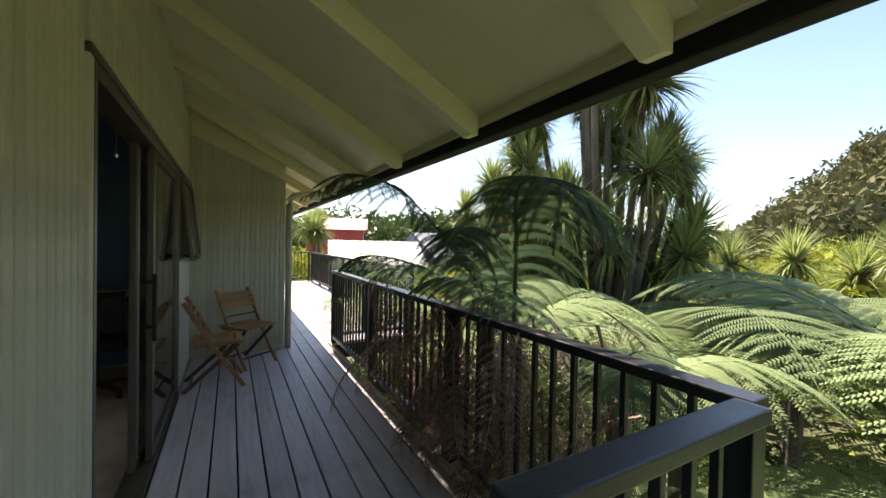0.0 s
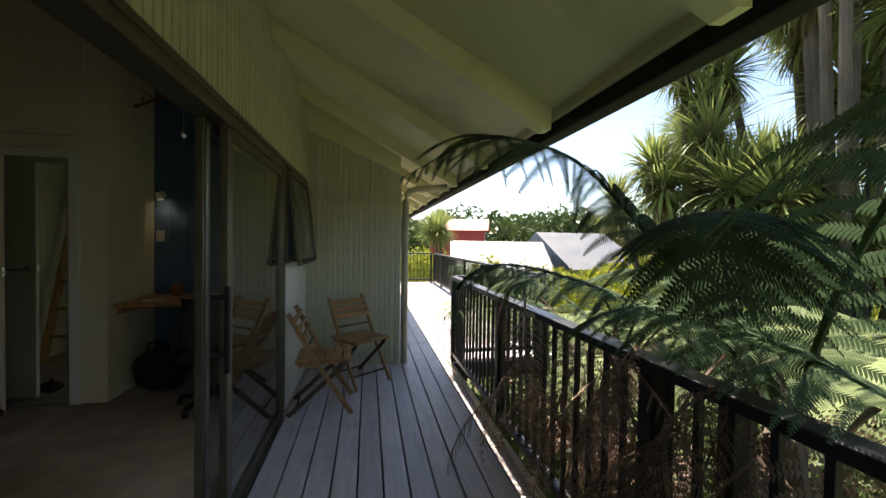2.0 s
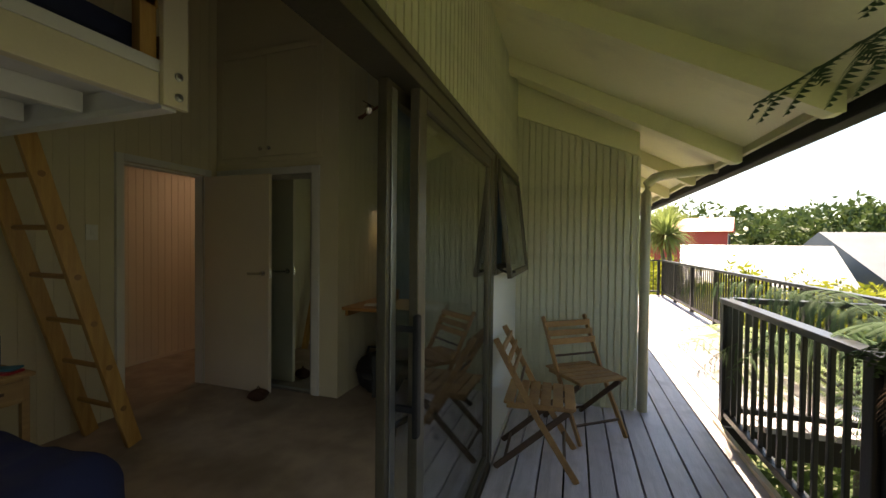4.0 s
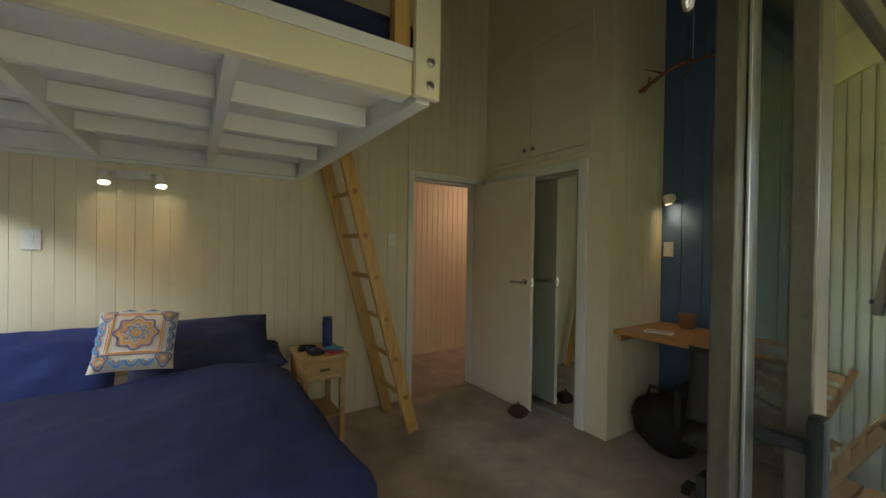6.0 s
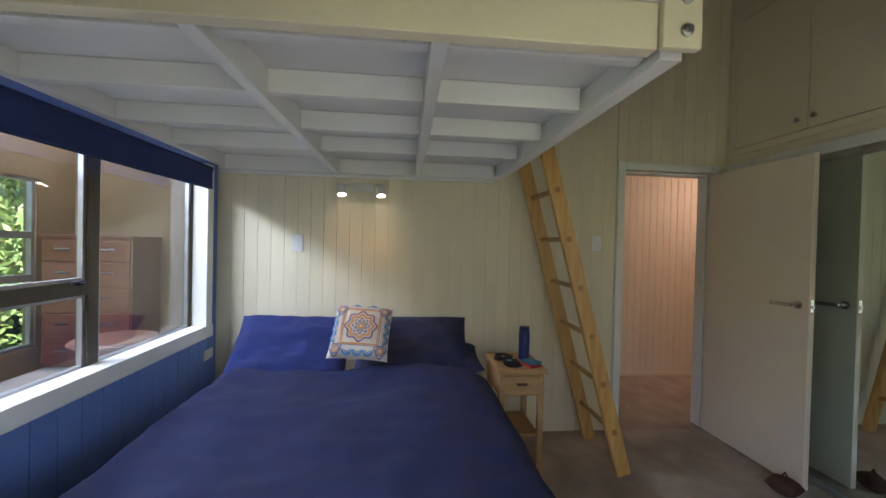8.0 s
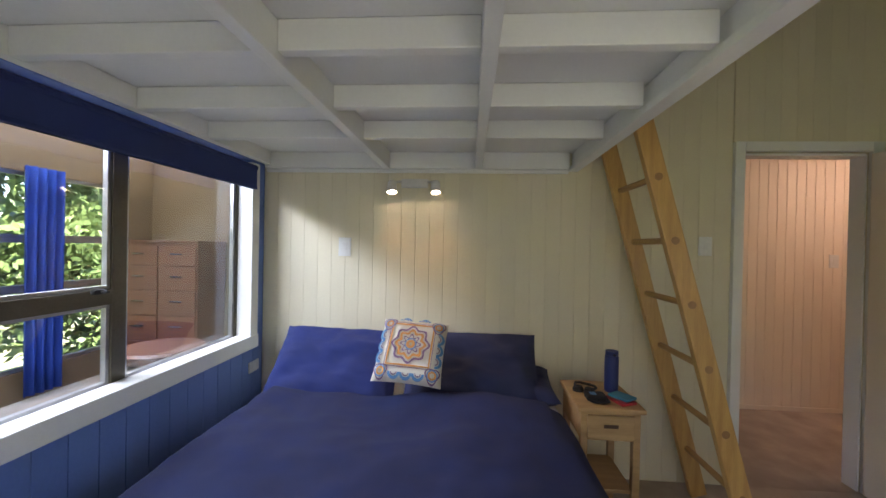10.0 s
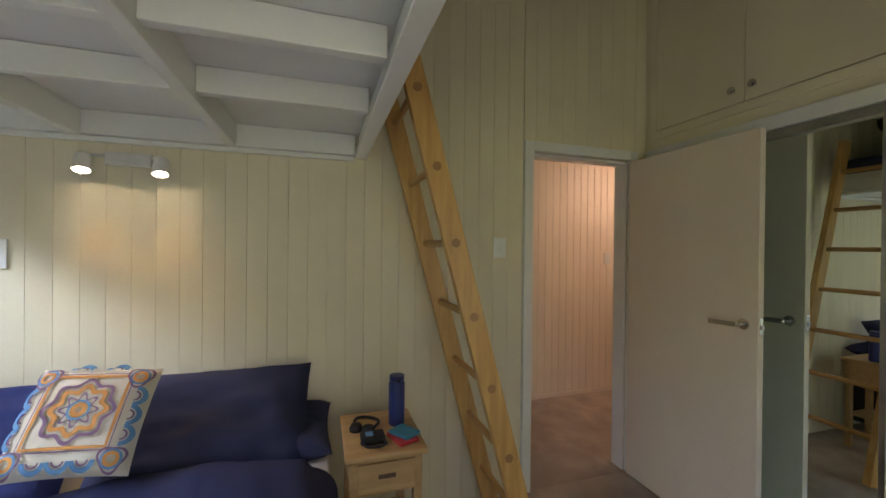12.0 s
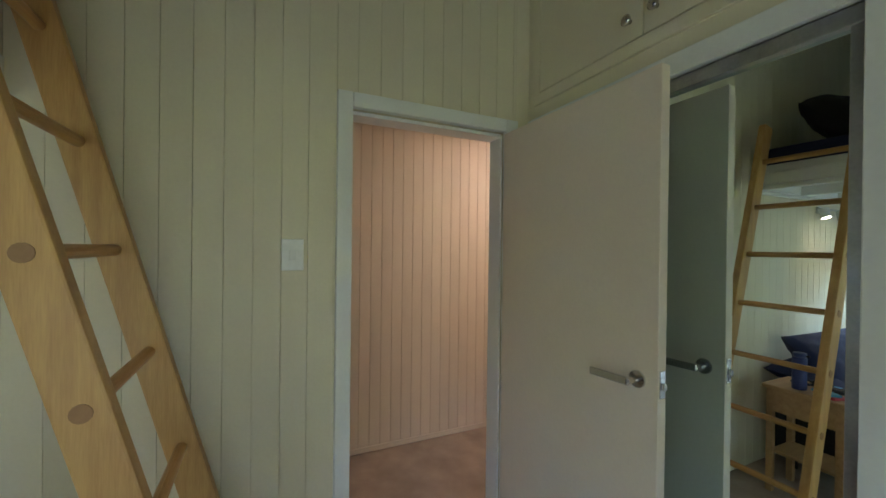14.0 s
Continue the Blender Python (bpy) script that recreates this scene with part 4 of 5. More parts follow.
spot_head(sl, (-1.89, BY - 0.085, 1.79), (-1.80, BY - 0.03, 1.45), (1, 0.74, 0.45), 0.28)
tagged(sl, "white wall spot lamp, lit, above the desk", "wall lamp")


def wall_switch(at, rz, label, w=0.08, h=0.12):
    s = empty("light_switch")
    s.matrix_basis = pose(*at, 0, 0, rz)
    Part().box(0, 0.009, -w / 2, w / 2, -h / 2, h / 2, 0.003).done("plate", PLASTIC, s)
    Part().box(0.009, 0.013, -0.012, 0.012, -0.02, 0.02, 0.002).done("rocker", PLASTIC, s)
    tagged(s, label, "switch")


wall_switch((WX, 3.638, 1.42), 0, "white wall switch beside the hall doorway")
wall_switch((WX, 1.31, 1.37), 0, "white wall plate beside the bed", 0.085, 0.125)
wall_switch((-1.91, BY, 1.37), -90, "white light switch on the blue wall")
wall_switch((-4.72, 5.52, 1.32), 0, "white light switch on the hall wall")
wall_switch((WX + 0.11, SY, 0.57), 90, "white socket beside the bed", 0.11, 0.07)

# ---- desk corner ----
desk = empty("desk", (0, 0, 0))
Part().box(-1.968, -0.56, 4.80, BY - 0.002, 0.725, 0.755, 0.006).done("top", DESKW, desk)
Part().box(-1.968, -1.94, 4.86, BY - 0.002, 0.66, 0.724, 0.003).done("support", DESKW, desk)
Part().box(-0.62, -0.57, 4.86, 4.91, FZ, 0.724, 0.003).done("leg", DESKW, desk)
tagged(desk, "orange varnished wooden desk top built into the alcove", "desk")
mg = empty("mug", (-1.70, 5.36, 0.755))
Part().lathe([(0, 0), (0.05, 0), (0.055, 0.01), (0.058, 0.10), (0.052, 0.102), (0.048, 0.02), (0, 0.015)], n=24).done("cup", CERAMIC, mg, smooth=False)
Part().lathe([(0.0, 0.102), (0.06, 0.102), (0.06, 0.114), (0, 0.12)], n=24).done("rim", CERAMIC, mg)
tagged(mg, "brown wooden pot on the desk", "pot")
pp = Part().box(-0.09, 0.09, -0.05, 0.05, 0, 0.012, 0.002).done("paper", PAPER, at=(0, 0, 0))
pp.matrix_basis = pose(-1.72, 4.98, 0.7565, 0, 0, 15)
tagged(pp, "folded white paper on the desk", "paper")
lp = empty("laptop", (-1.14, 5.0, 0.757), 8)
Part().box(-0.17, 0.17, -0.12, 0.12, 0, 0.016, 0.004).done("base", SILVER, lp)
Part().box(-0.17, 0.17, -0.12, 0.12, 0.018, 0.026, 0.003).done("lid", SILVER, lp)
tagged(lp, "closed silver laptop on the desk", "laptop")

oc = empty("office_chair", (-1.06, 4.55, FZ), 12)
b = Part()
for k in range(5):
    a = TAU * k / 5 + 0.3
    b.beam((0, 0, 0.10), (0.28 * math.cos(a), 0.28 * math.sin(a), 0.07), 0.04, 0.03)
b.rod([(0, 0, 0.08), (0, 0, 0.42)], 0.025)
b.done("base", BLACK, oc)
for k in range(5):
    a = TAU * k / 5 + 0.3
    c, s = 0.28 * math.cos(a), 0.28 * math.sin(a)
    Part().rod([(c - 0.02, s, 0.028), (c + 0.02, s, 0.028)], 0.028, 14).done("caster", BLACK, oc)
soft("seat", BLACK, oc, 0.46, 0.46, 0.11, 2.0, m=pose(0, 0.0, 0.47), power=8)
soft("backrest", BLACK, oc, 0.40, 0.38, 0.09, 4.0, m=pose(0, -0.24, 0.77, 82, 0, 0), power=6)
Part().beam((0, -0.05, 0.42), (0, -0.29, 0.62), 0.05, 0.02).done("bracket", BLACK, oc)
for s in (-1, 1):
    Part().rod([(s * 0.26, 0.1, 0.47), (s * 0.27, 0.1, 0.66), (s * 0.27, -0.12, 0.66), (s * 0.26, -0.14, 0.47)], 0.016).done("armrest", BLACK, oc)
tagged(oc, "black padded office chair at the desk", "office chair")

bg = empty("bag", (-1.66, 5.05, FZ))
b = Part()
for v in bmesh.ops.create_icosphere(b.bm, subdivisions=4, radius=1.0)["verts"]:
    k = 1 + 0.22 * noise.noise(v.co * 1.7) + 0.07 * noise.noise(v.co * 5)
    v.co = Vector((v.co.x * 0.25 * k, v.co.y * 0.21 * k, max(0.0, 0.19 + v.co.z * 0.21 * k)))
b.done("body", BLACK, bg, smooth=True)
Part().rod([(-0.12, -0.1, 0.36), (-0.08, -0.14, 0.46), (0.05, -0.14, 0.47), (0.1, -0.1, 0.38)], 0.012).done("strap", BLACK, bg)
tagged(bg, "slumped black bag under the desk", "bag")
ds = empty("door_stop", (-2.62, 4.46, FZ), 20)
soft("body", BROWNF, ds, 0.16, 0.12, 0.10, 4.0, dent=0.01, m=pose(0, 0, 0.05), power=2.5)
Part().rod([(-0.02, 0, 0.095), (0.0, 0, 0.13), (0.02, 0, 0.095)], 0.006).done("loop", BROWNF, ds)
tagged(ds, "brown stuffed felt door stop on the carpet", "door stop")

tw = empty("driftwood_branch", (-1.50, 4.9, 2.62))
Part().rod([(-0.33, -0.05, -0.10), (-0.12, 0, 0.02), (0.1, 0.02, 0.02), (0.4, 0.02, 0.12)], 0.016, 8, 0.006).done("stem", RUSTY, tw)
for x, dx, dz in ((-0.2, -0.12, 0.08), (-0.1, 0.1, 0.1), (0.0, -0.08, -0.1), (0.1, 0.12, -0.06), (0.2, 0.05, 0.16), (0.28, 0.1, -0.08), (-0.28, -0.05, -0.1)):
    Part().rod([(x, 0.0, 0.01), (x + dx * 0.5, 0.02, dz * 0.6), (x + dx, 0.0, dz)], 0.008, 6, 0.003).done("twig", RUSTY, tw)
Part().rod([(0.0, 0.02, 0.02), (0.0, 0.02, roof(-1.50) - 2.62)], 0.002, 5).done("string", PAPER, tw)
tagged(tw, "red-brown driftwood branch hanging from the ceiling", "branch")
ky = empty("wind_chime", (-0.585, 2.87, 1.84))
Part().rod([(0, 0, 0), (0, 0, 0.18)], 0.001, 5).done("string", PAPER, ky)
Part().lathe([(0, -0.035), (0.008, -0.032), (0.012, -0.015), (0.006, 0.0), (0, 0.002)], n=12).done("pendant", CHROME, ky)
tagged(ky, "small silver pendant hanging from the curtain rod", "ornament")

lamp("hall_light", "AREA", look((-4.0, 5.6, 2.46), (-4.0, 5.6, 0)), 0.5, (1, 0.74, 0.58), size=0.3, size_y=0.3)
cl = empty("ceiling_lamp", (-4.0, 5.6, 2.5))
Part().lathe([(0, -0.03), (0.1, -0.03), (0.12, -0.01), (0.12, 0.0), (0, 0.0)], n=24).done("shade", glow("warm lamp shade", (1, 0.7, 0.45), 0.4), cl)
tagged(cl, "round warm ceiling lamp, lit, in the hall", "ceiling lamp")


# ---- deck rails ----
def rail_run(name, a, b, label, top=1.0, step=0.115, first=0.06):
    """A black timber balustrade between two plan points: posts, rails and square balusters."""
    r = empty(name, (a[0], a[1], DZ))
    A, B = Vector((0, 0, 0)), Vector((b[0] - a[0], b[1] - a[1], 0))
    d = B.normalized()
    L = B.length
    up = Vector((0, 0, 1))
    Part().beam(A + up * (top - 0.022), B + up * (top - 0.022), 0.085, 0.04, 0.006).done("top_rail", RAIL, r)
    Part().beam(A + up * 0.10, B + up * 0.10, 0.05, 0.045, 0.004).done("bottom_rail", RAIL, r)
    n = max(1, round(L / 1.45))
    for i in range(n + 1):
        p = A + d * (0.045 + (L - 0.09) * i / n)
        Part().box(p.x - 0.034, p.x + 0.034, p.y - 0.034, p.y + 0.034, 0.0, top - 0.045, 0.005).done("post", RAIL, r)
    s, shared = first, None
    while s < L - 0.03:
        p = A + d * s
        s += step
        if shared is None:
            ob = Part().box(-0.011, 0.011, -0.011, 0.011, 0.122, top - 0.045, 0.003).done("baluster", RAIL, r, at=(0, 0, 0))
            shared = ob.data
        else:
            ob = new("baluster", shared)
            ob.parent = r
        ob.location = p
    tagged(r, label, "railing", "deck railings")


rail_run("railing", (1.24, 0.47), (1.24, 5.32), "black painted timber deck railing overgrown by dead fern")
rail_run("railing", (1.19, 0.47), (0.38, 0.47), "black painted timber railing at the deck's end")
rail_run("railing", (1.29, 5.36), (2.45, 5.36), "black painted timber railing on the sunny deck")
rail_run("railing", (2.47, 5.41), (2.47, 13.85), "black painted timber railing on the sunny deck")
rail_run("railing", (2.42, 13.88), (0.62, 13.88), "black painted timber railing at the far end of the deck")


# ---- folding chairs ----
def folding_chair(at, rz):
    """Faces +y of its own frame."""
    c = empty("folding_chair", at, rz)
    for s in (-1, 1):
        x = s * 0.20
        Part().beam((x, 0.24, 0.0), (x, -0.02, 0.40), 0.018, 0.038).beam((x, -0.02, 0.40), (x, -0.25, 0.82), 0.018, 0.038).done("back_leg", CHAIRW, c)
        x = s * 0.175
        Part().beam((x, -0.25, 0.0), (x, 0.19, 0.405), 0.018, 0.036).done("front_leg", DARKW, c)
        Part().beam((x, -0.18, 0.405), (x, 0.22, 0.425), 0.02, 0.03).done("seat_bearer", CHAIRW, c)
    for i in range(6):
        y = -0.165 + 0.073 * i
        Part().box(-0.205, 0.205, y - 0.031, y + 0.031, 0.425, 0.442, 0.004).done("seat_slat", CHAIRW, c)
    for z in (0.64, 0.70, 0.765):
        y = -0.02 - 0.23 * (z - 0.40) / 0.42 + 0.02
        Part().box(-0.215, 0.215, y - 0.008, y + 0.008, z - 0.024, z + 0.024, 0.004).done("back_slat", CHAIRW, c)
    Part().rod([(-0.2, 0.17, 0.11), (0.2, 0.17, 0.11)], 0.010).rod([(-0.175, -0.19, 0.06), (0.175, -0.19, 0.06)], 0.010).rod([(-0.2, -0.10, 0.54), (0.2, -0.10, 0.54)], 0.009).done("crossbar", DARKW, c)
    tagged(c, "weathered teak slatted folding chair on the deck", "chair", "folding chairs")


folding_chair((-0.12, 4.27, DZ), -88)
folding_chair((0.17, 4.84, DZ), -143)

# ---- garden ----
def ground_z(x, y):
    d = math.hypot(x - 1, y - 4)
    z = -2.7 - 0.5 * min(1, max(0, (x - 1) / 6)) + 0.4 * noise.noise(Vector((x * 0.15, y * 0.15, 0)))
    hill = max(0.0, (x - 22) / 60)
    return z + 21 * min(1, hill) ** 1.1 * max(0.0, min(1, (0.46 - y / max(x, 1)) / 0.3)) + (1.5 * max(0, (y - 20) / 40) if y < 60 else 1.5)


gv, gf = [], []
steps = sorted({round(s * (abs(k) / 24) ** 2.4 * 900, 3) for k in range(25) for s in (-1, 1)})
n = len(steps)
for y in steps:
    for x in steps:
        gv.append((x, y, ground_z(x, y)))
for j in range(n - 1):
    for i in range(n - 1):
        a = j * n + i
        gf.append((a, a + 1, a + n + 1, a + n))
structure(mesh_from("ground", gv, gf, SOIL, smooth=True), "leaf-strewn garden ground sloping away below the deck", "ground")
rng = np.random.default_rng(7)


def frond_data(L, pairs, rise, drop, seed, wide=0.30, leaflets=15, hang=0.25):
    """A fern frond: arching rib, paired side ribs, each with rows of small leaflets."""
    r = np.random.default_rng(seed)
    V, F = [], []
    P, T = [], []
    p, m = np.zeros(3), 40
    for i in range(m + 1):
        s = i / m
        a = math.radians(rise + (drop - rise) * s ** 1.2)
        t = np.array([math.cos(a), 0.04 * math.sin(3 * s + seed), math.sin(a)])
        P.append(p.copy()), T.append(t)
        p = p + t * L / m
    P, T = np.array(P), np.array(T)
    for i in range(m):
        w0, w1 = 0.012 * (1 - i / m) + 0.002, 0.012 * (1 - (i + 1) / m) + 0.002
        b = len(V)
        for q, w in ((P[i], w0), (P[i + 1], w1)):
            V += [q + (0, w, 0), q + (0, -w, 0), q + (0, 0, -w * 1.4)]
        F += [(b, b + 1, b + 4, b + 3), (b + 1, b + 2, b + 5, b + 4), (b + 2, b, b + 3, b + 5)]
    for k in range(pairs):
        s = 0.12 + 0.86 * k / (pairs - 1)
        i = min(m, int(s * m))
        q, t = P[i], T[i]
        length = L * wide * (math.sin(math.pi * min(1, (s * 0.92 + 0.04)) ** 0.75) ** 0.8) * r.uniform(0.9, 1.08) + 0.02
        for side in (1, -1):
            d0 = np.array([0, side * 1.0, 0]) + t * r.uniform(0.25, 0.42)
            d0 /= np.linalg.norm(d0)
            nl = max(4, int(leaflets * length / (L * wide)))
            pos = q.copy()
            for j in range(nl):
                u = j / nl
                d = d0 + np.array([0, 0, -hang * 2 * u + 0.08])
                d /= np.linalg.norm(d)
                step = length / nl
                ll = 0.085 * length * (1 - u ** 1.8) + 0.005
                ww = step * 0.38
                nrm = np.cross(d, t)
                for sd in (1, -1):
                    e = t * sd + d * 0.35
                    e /= np.linalg.norm(e)
                    tip = pos + e * ll - np.array([0, 0, ll * 0.25])
                    b = len(V)
                    V += [pos - d * ww, pos + d * ww, pos + e * ll * 0.65 + d * ww * 0.9 - np.array([0, 0, ll * 0.1]), tip]
                    F += [(b, b + 1, b + 2), (b, b + 2, b + 3)]
                pos = pos + d * step
    return np.array(V), F


def frond_mesh(name, mat, *args, **kw):
    V, F = frond_data(*args, **kw)
    me = bpy.data.meshes.new(name)
    me.from_pydata(V.tolist(), [], F)
    me.materials.append(mat)
    return me


FRONDS = [frond_mesh("frond", FERN, 2.3, 26, 34 + 7 * k, -40 - 8 * k, k, leaflets=32, hang=0.3) for k in range(3)]
ARCH = frond_mesh("frond", FERNSHADE, 2.6, 22, 64, -88, 10, wide=0.24, leaflets=34, hang=1.2)
LONG = frond_mesh("frond", FERNSHADE, 2.9, 24, 50, -32, 11, wide=0.20, leaflets=34, hang=2.0)
LOW = frond_mesh("frond", FERNSHADE, 2.3, 22, 30, -62, 12, wide=0.24, leaflets=34, hang=0.9)
FRONDS_X = [frond_mesh("dead_frond", DEAD, 1.3, 22, -30 - 8 * k, -96, 20 + k, wide=0.16, leaflets=10, hang=0.7) for k in range(3)]


def tree_fern(at, count, meshes, turn0, label, scale=1.0, skip=(), tilt=0.0):
    gz = ground_z(at[0], at[1])
    t = empty("tree_fern", (at[0], at[1], gz))
    h = at[2] - gz
    Part().rod([(0, 0, -0.05), (0.03, 0.02, h * 0.5), (0, 0, h)], 0.10, 10, 0.07).done("trunk", BARK, t)
    for i in range(count):
        a = turn0 + 360 / count * i + rng.uniform(-9, 9)
        if any(lo < (a % 360) < hi for lo, hi in skip):
            continue
        ob = new("frond", meshes[i % len(meshes)])
        ob.parent = t
        ob.matrix_basis = pose(0, 0, h - 0.02, 0, rng.uniform(-10, 10) + tilt, a) @ Matrix.Diagonal((*(3 * (scale * rng.uniform(0.85, 1.1),)), 1))
    tagged(t, label, "tree fern", "tree ferns")


def placed_fern(at, fronds, label):
    gz = ground_z(at[0], at[1])
    t = empty("tree_fern", (at[0], at[1], gz))
    h = at[2] - gz
    Part().rod([(0, 0, -0.05), (0.03, 0.02, h * 0.5), (0, 0, h)], 0.10, 10, 0.07).done("trunk", BARK, t)
    for me, az, tip, s in fronds:
        ob = new("frond", me)
        ob.parent = t
        ob.matrix_basis = pose(0, 0, h - 0.02, rng.uniform(-8, 8), tip, az) @ Matrix.Diagonal((s, s, s, 1))
    tagged(t, label, "tree fern", "tree ferns")


def arched_frond(parent, pts, wide, pairs, hang, seed, mat):
    """A frond whose rib runs smoothly through a few points, side ribs hanging."""
    r = np.random.default_rng(seed)
    K = [np.array(p, float) for p in pts]
    K = [2 * K[0] - K[1]] + K + [2 * K[-1] - K[-2]]
    P = []
    for a, b, c, d in zip(K, K[1:], K[2:], K[3:]):
        for u in np.linspace(0, 1, 14, endpoint=False):
            P.append(0.5 * (2 * b + (c - a) * u + (2 * a - 5 * b + 4 * c - d) * u ** 2 + (3 * b - a - 3 * c + d) * u ** 3))
    P = np.array(P + [K[-2]])
    m = len(P) - 1
    T = np.gradient(P, axis=0)
    T /= np.linalg.norm(T, axis=1)[:, None]
    V, F = [], []
    up = np.array([0, 0, 1.0])
    for i in range(m):
        b = len(V)
        for k in (i, i + 1):
            w = 0.011 * (1 - k / m) + 0.002
            sd = np.cross(T[k], up)
            sd /= np.linalg.norm(sd) + 1e-6
            V += [P[k] + sd * w, P[k] - sd * w, P[k] - up * w * 1.4]
        F += [(b, b + 1, b + 4, b + 3), (b + 1, b + 2, b + 5, b + 4), (b + 2, b, b + 3, b + 5)]
    for k in range(pairs):
        s = 0.10 + 0.89 * k / (pairs - 1)
        i = min(m, int(s * m))
        q, t = P[i], T[i]
        sd = np.cross(t, up)
        sd /= np.linalg.norm(sd) + 1e-6
        length = wide * min(1.0, 0.35 + 2.2 * s, 0.16 + 3.4 * (1 - s)) * r.uniform(0.88, 1.08)
        for side in (1, -1):
            d0 = sd * side + t * r.uniform(0.3, 0.5) + up * 0.1
            d0 /= np.linalg.norm(d0)
            nl = max(5, int(length / 0.0095))
            pos, step = q.copy(), length / nl
            droop = hang * r.uniform(0.8, 1.2)
            for j in range(nl):
                u = j / nl
                d = d0 - up * droop * u
                d /= np.linalg.norm(d)
                ll = (0.028 * (1 - u ** 2.5) + 0.004) * min(1, length / 0.16)
                ww = step * 0.44
                for x in (1, -1):
                    e = t * x + d * 0.4
                    e /= np.linalg.norm(e)
                    b = len(V)
                    V += [pos - d * ww, pos + d * ww, pos + e * ll * 0.7 + d * ww - up * ll * 0.12, pos + e * ll - up * ll * 0.3]
                    F += [(b, b + 1, b + 2), (b, b + 2, b + 3)]
                pos = pos + d * step
    V = np.array(V) - np.array(parent.location)
    return mesh_from("frond", V, F, mat, parent)


def near_fern(at, fronds, label):
    """A tree fern whose fronds reach from its crown through the given points."""
    gz = ground_z(at[0], at[1])
    t = empty("tree_fern", (at[0], at[1], gz))
    h = at[2] - gz
    Part().rod([(0, 0, -0.05), (0.03, 0.02, h * 0.5), (0, 0, h)], 0.09, 10, 0.06).done("trunk", BARK, t)
    for k, (wide, hang, mat, *pts) in enumerate(fronds):
        arched_frond(t, [(at[0], at[1], at[2] - 0.02), *pts], wide, 30, hang, int(at[1] * 10) + k, mat)
    tagged(t, label, "tree fern", "tree ferns")


# deck-side fronds take the shade-darkened green, garden-side ones the lit green
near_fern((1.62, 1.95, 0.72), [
    (0.37, 1.3, FERNSHADE, (1.32, 1.95, 1.12), (1.03, 1.98, 1.46), (0.86, 2.10, 1.66), (0.68, 2.42, 1.77), (0.36, 2.46, 1.60)),
    (0.29, 1.1, FERNSHADE, (1.40, 2.20, 1.05), (1.12, 2.42, 1.20), (0.86, 2.70, 1.25), (0.70, 2.86, 1.12)),
    (0.42, 1.7, FERNSHADE, (1.35, 1.62, 1.30), (1.08, 1.28, 1.60), (1.06, 1.02, 1.57), (1.20, 0.80, 1.34)),
    (0.32, 1.5, FERNSHADE, (1.40, 1.90, 1.20), (1.15, 1.75, 1.42), (0.98, 1.62, 1.40), (0.92, 1.52, 1.22)),
    (0.26, 0.9, FERNSHADE, (1.75, 2.35, 1.12), (1.72, 2.80, 1.22), (1.60, 3.30, 1.05)),
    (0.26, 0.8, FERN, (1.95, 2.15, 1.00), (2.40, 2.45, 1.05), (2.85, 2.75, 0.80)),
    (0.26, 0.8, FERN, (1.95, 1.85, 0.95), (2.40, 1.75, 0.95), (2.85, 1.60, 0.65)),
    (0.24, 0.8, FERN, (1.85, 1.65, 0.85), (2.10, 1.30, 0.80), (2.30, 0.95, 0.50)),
], "tree fern with shade-coloured arching fronds over the deck rail")
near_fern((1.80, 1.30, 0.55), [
    (0.34, 1.0, FERNSHADE, (1.55, 1.52, 0.92), (1.34, 1.82, 1.10), (1.20, 2.15, 1.13), (1.10, 2.42, 0.98)),
    (0.24, 0.9, FERNSHADE, (1.60, 1.12, 0.85), (1.42, 0.98, 0.90), (1.34, 0.90, 0.70)),
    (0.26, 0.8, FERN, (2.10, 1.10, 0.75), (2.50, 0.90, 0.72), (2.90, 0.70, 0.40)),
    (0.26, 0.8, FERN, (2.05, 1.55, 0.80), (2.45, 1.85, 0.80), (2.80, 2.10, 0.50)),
], "tree fern with a shade-coloured frond arching over the railing")
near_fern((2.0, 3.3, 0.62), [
    (0.24, 0.9, FERNSHADE, (1.75, 3.15, 1.00), (1.45, 3.05, 1.15), (1.15, 3.05, 1.12), (0.95, 3.15, 0.95)),
    (0.24, 0.9, FERNSHADE, (1.70, 3.60, 0.95), (1.45, 3.90, 1.05), (1.30, 4.20, 0.90)),
    (0.26, 0.9, FERNSHADE, (1.85, 2.90, 1.00), (1.75, 2.50, 1.10), (1.70, 2.15, 0.90)),
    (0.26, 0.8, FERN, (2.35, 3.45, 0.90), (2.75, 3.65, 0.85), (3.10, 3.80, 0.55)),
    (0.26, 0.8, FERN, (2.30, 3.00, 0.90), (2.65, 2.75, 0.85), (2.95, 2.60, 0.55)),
], "tree fern with shade-coloured fronds hanging over the railing")
placed_fern((2.2, 4.95, 0.62), [(LONG, 160, 0, 0.55), (LOW, 195, -6, 0.6), (LOW, 225, 0, 0.6), (ARCH, 140, 0, 0.6), (ARCH, 110, 0, 0.6), (LOW, 170, 0, 0.6)], "tree fern with shade-coloured fronds beside the sunny deck")
tree_fern((4.5, 0.6, 0.30), 13, FRONDS, 160, "bright green tree fern below the deck", 1.15)
tree_fern((4.0, 2.2, 0.20), 13, FRONDS, 170, "bright green tree fern below the deck", 1.1)
tree_fern((3.5, -0.5, -0.3), 11, FRONDS, 100, "bright green tree fern below the deck", 1.0)
tree_fern((6.2, 2.0, 0.1), 11, FRONDS, 30, "bright green tree fern in the garden", 1.1)
tree_fern((3.0, 6.9, -0.2), 10, FRONDS, 30, "bright green tree fern in the garden", 0.9)
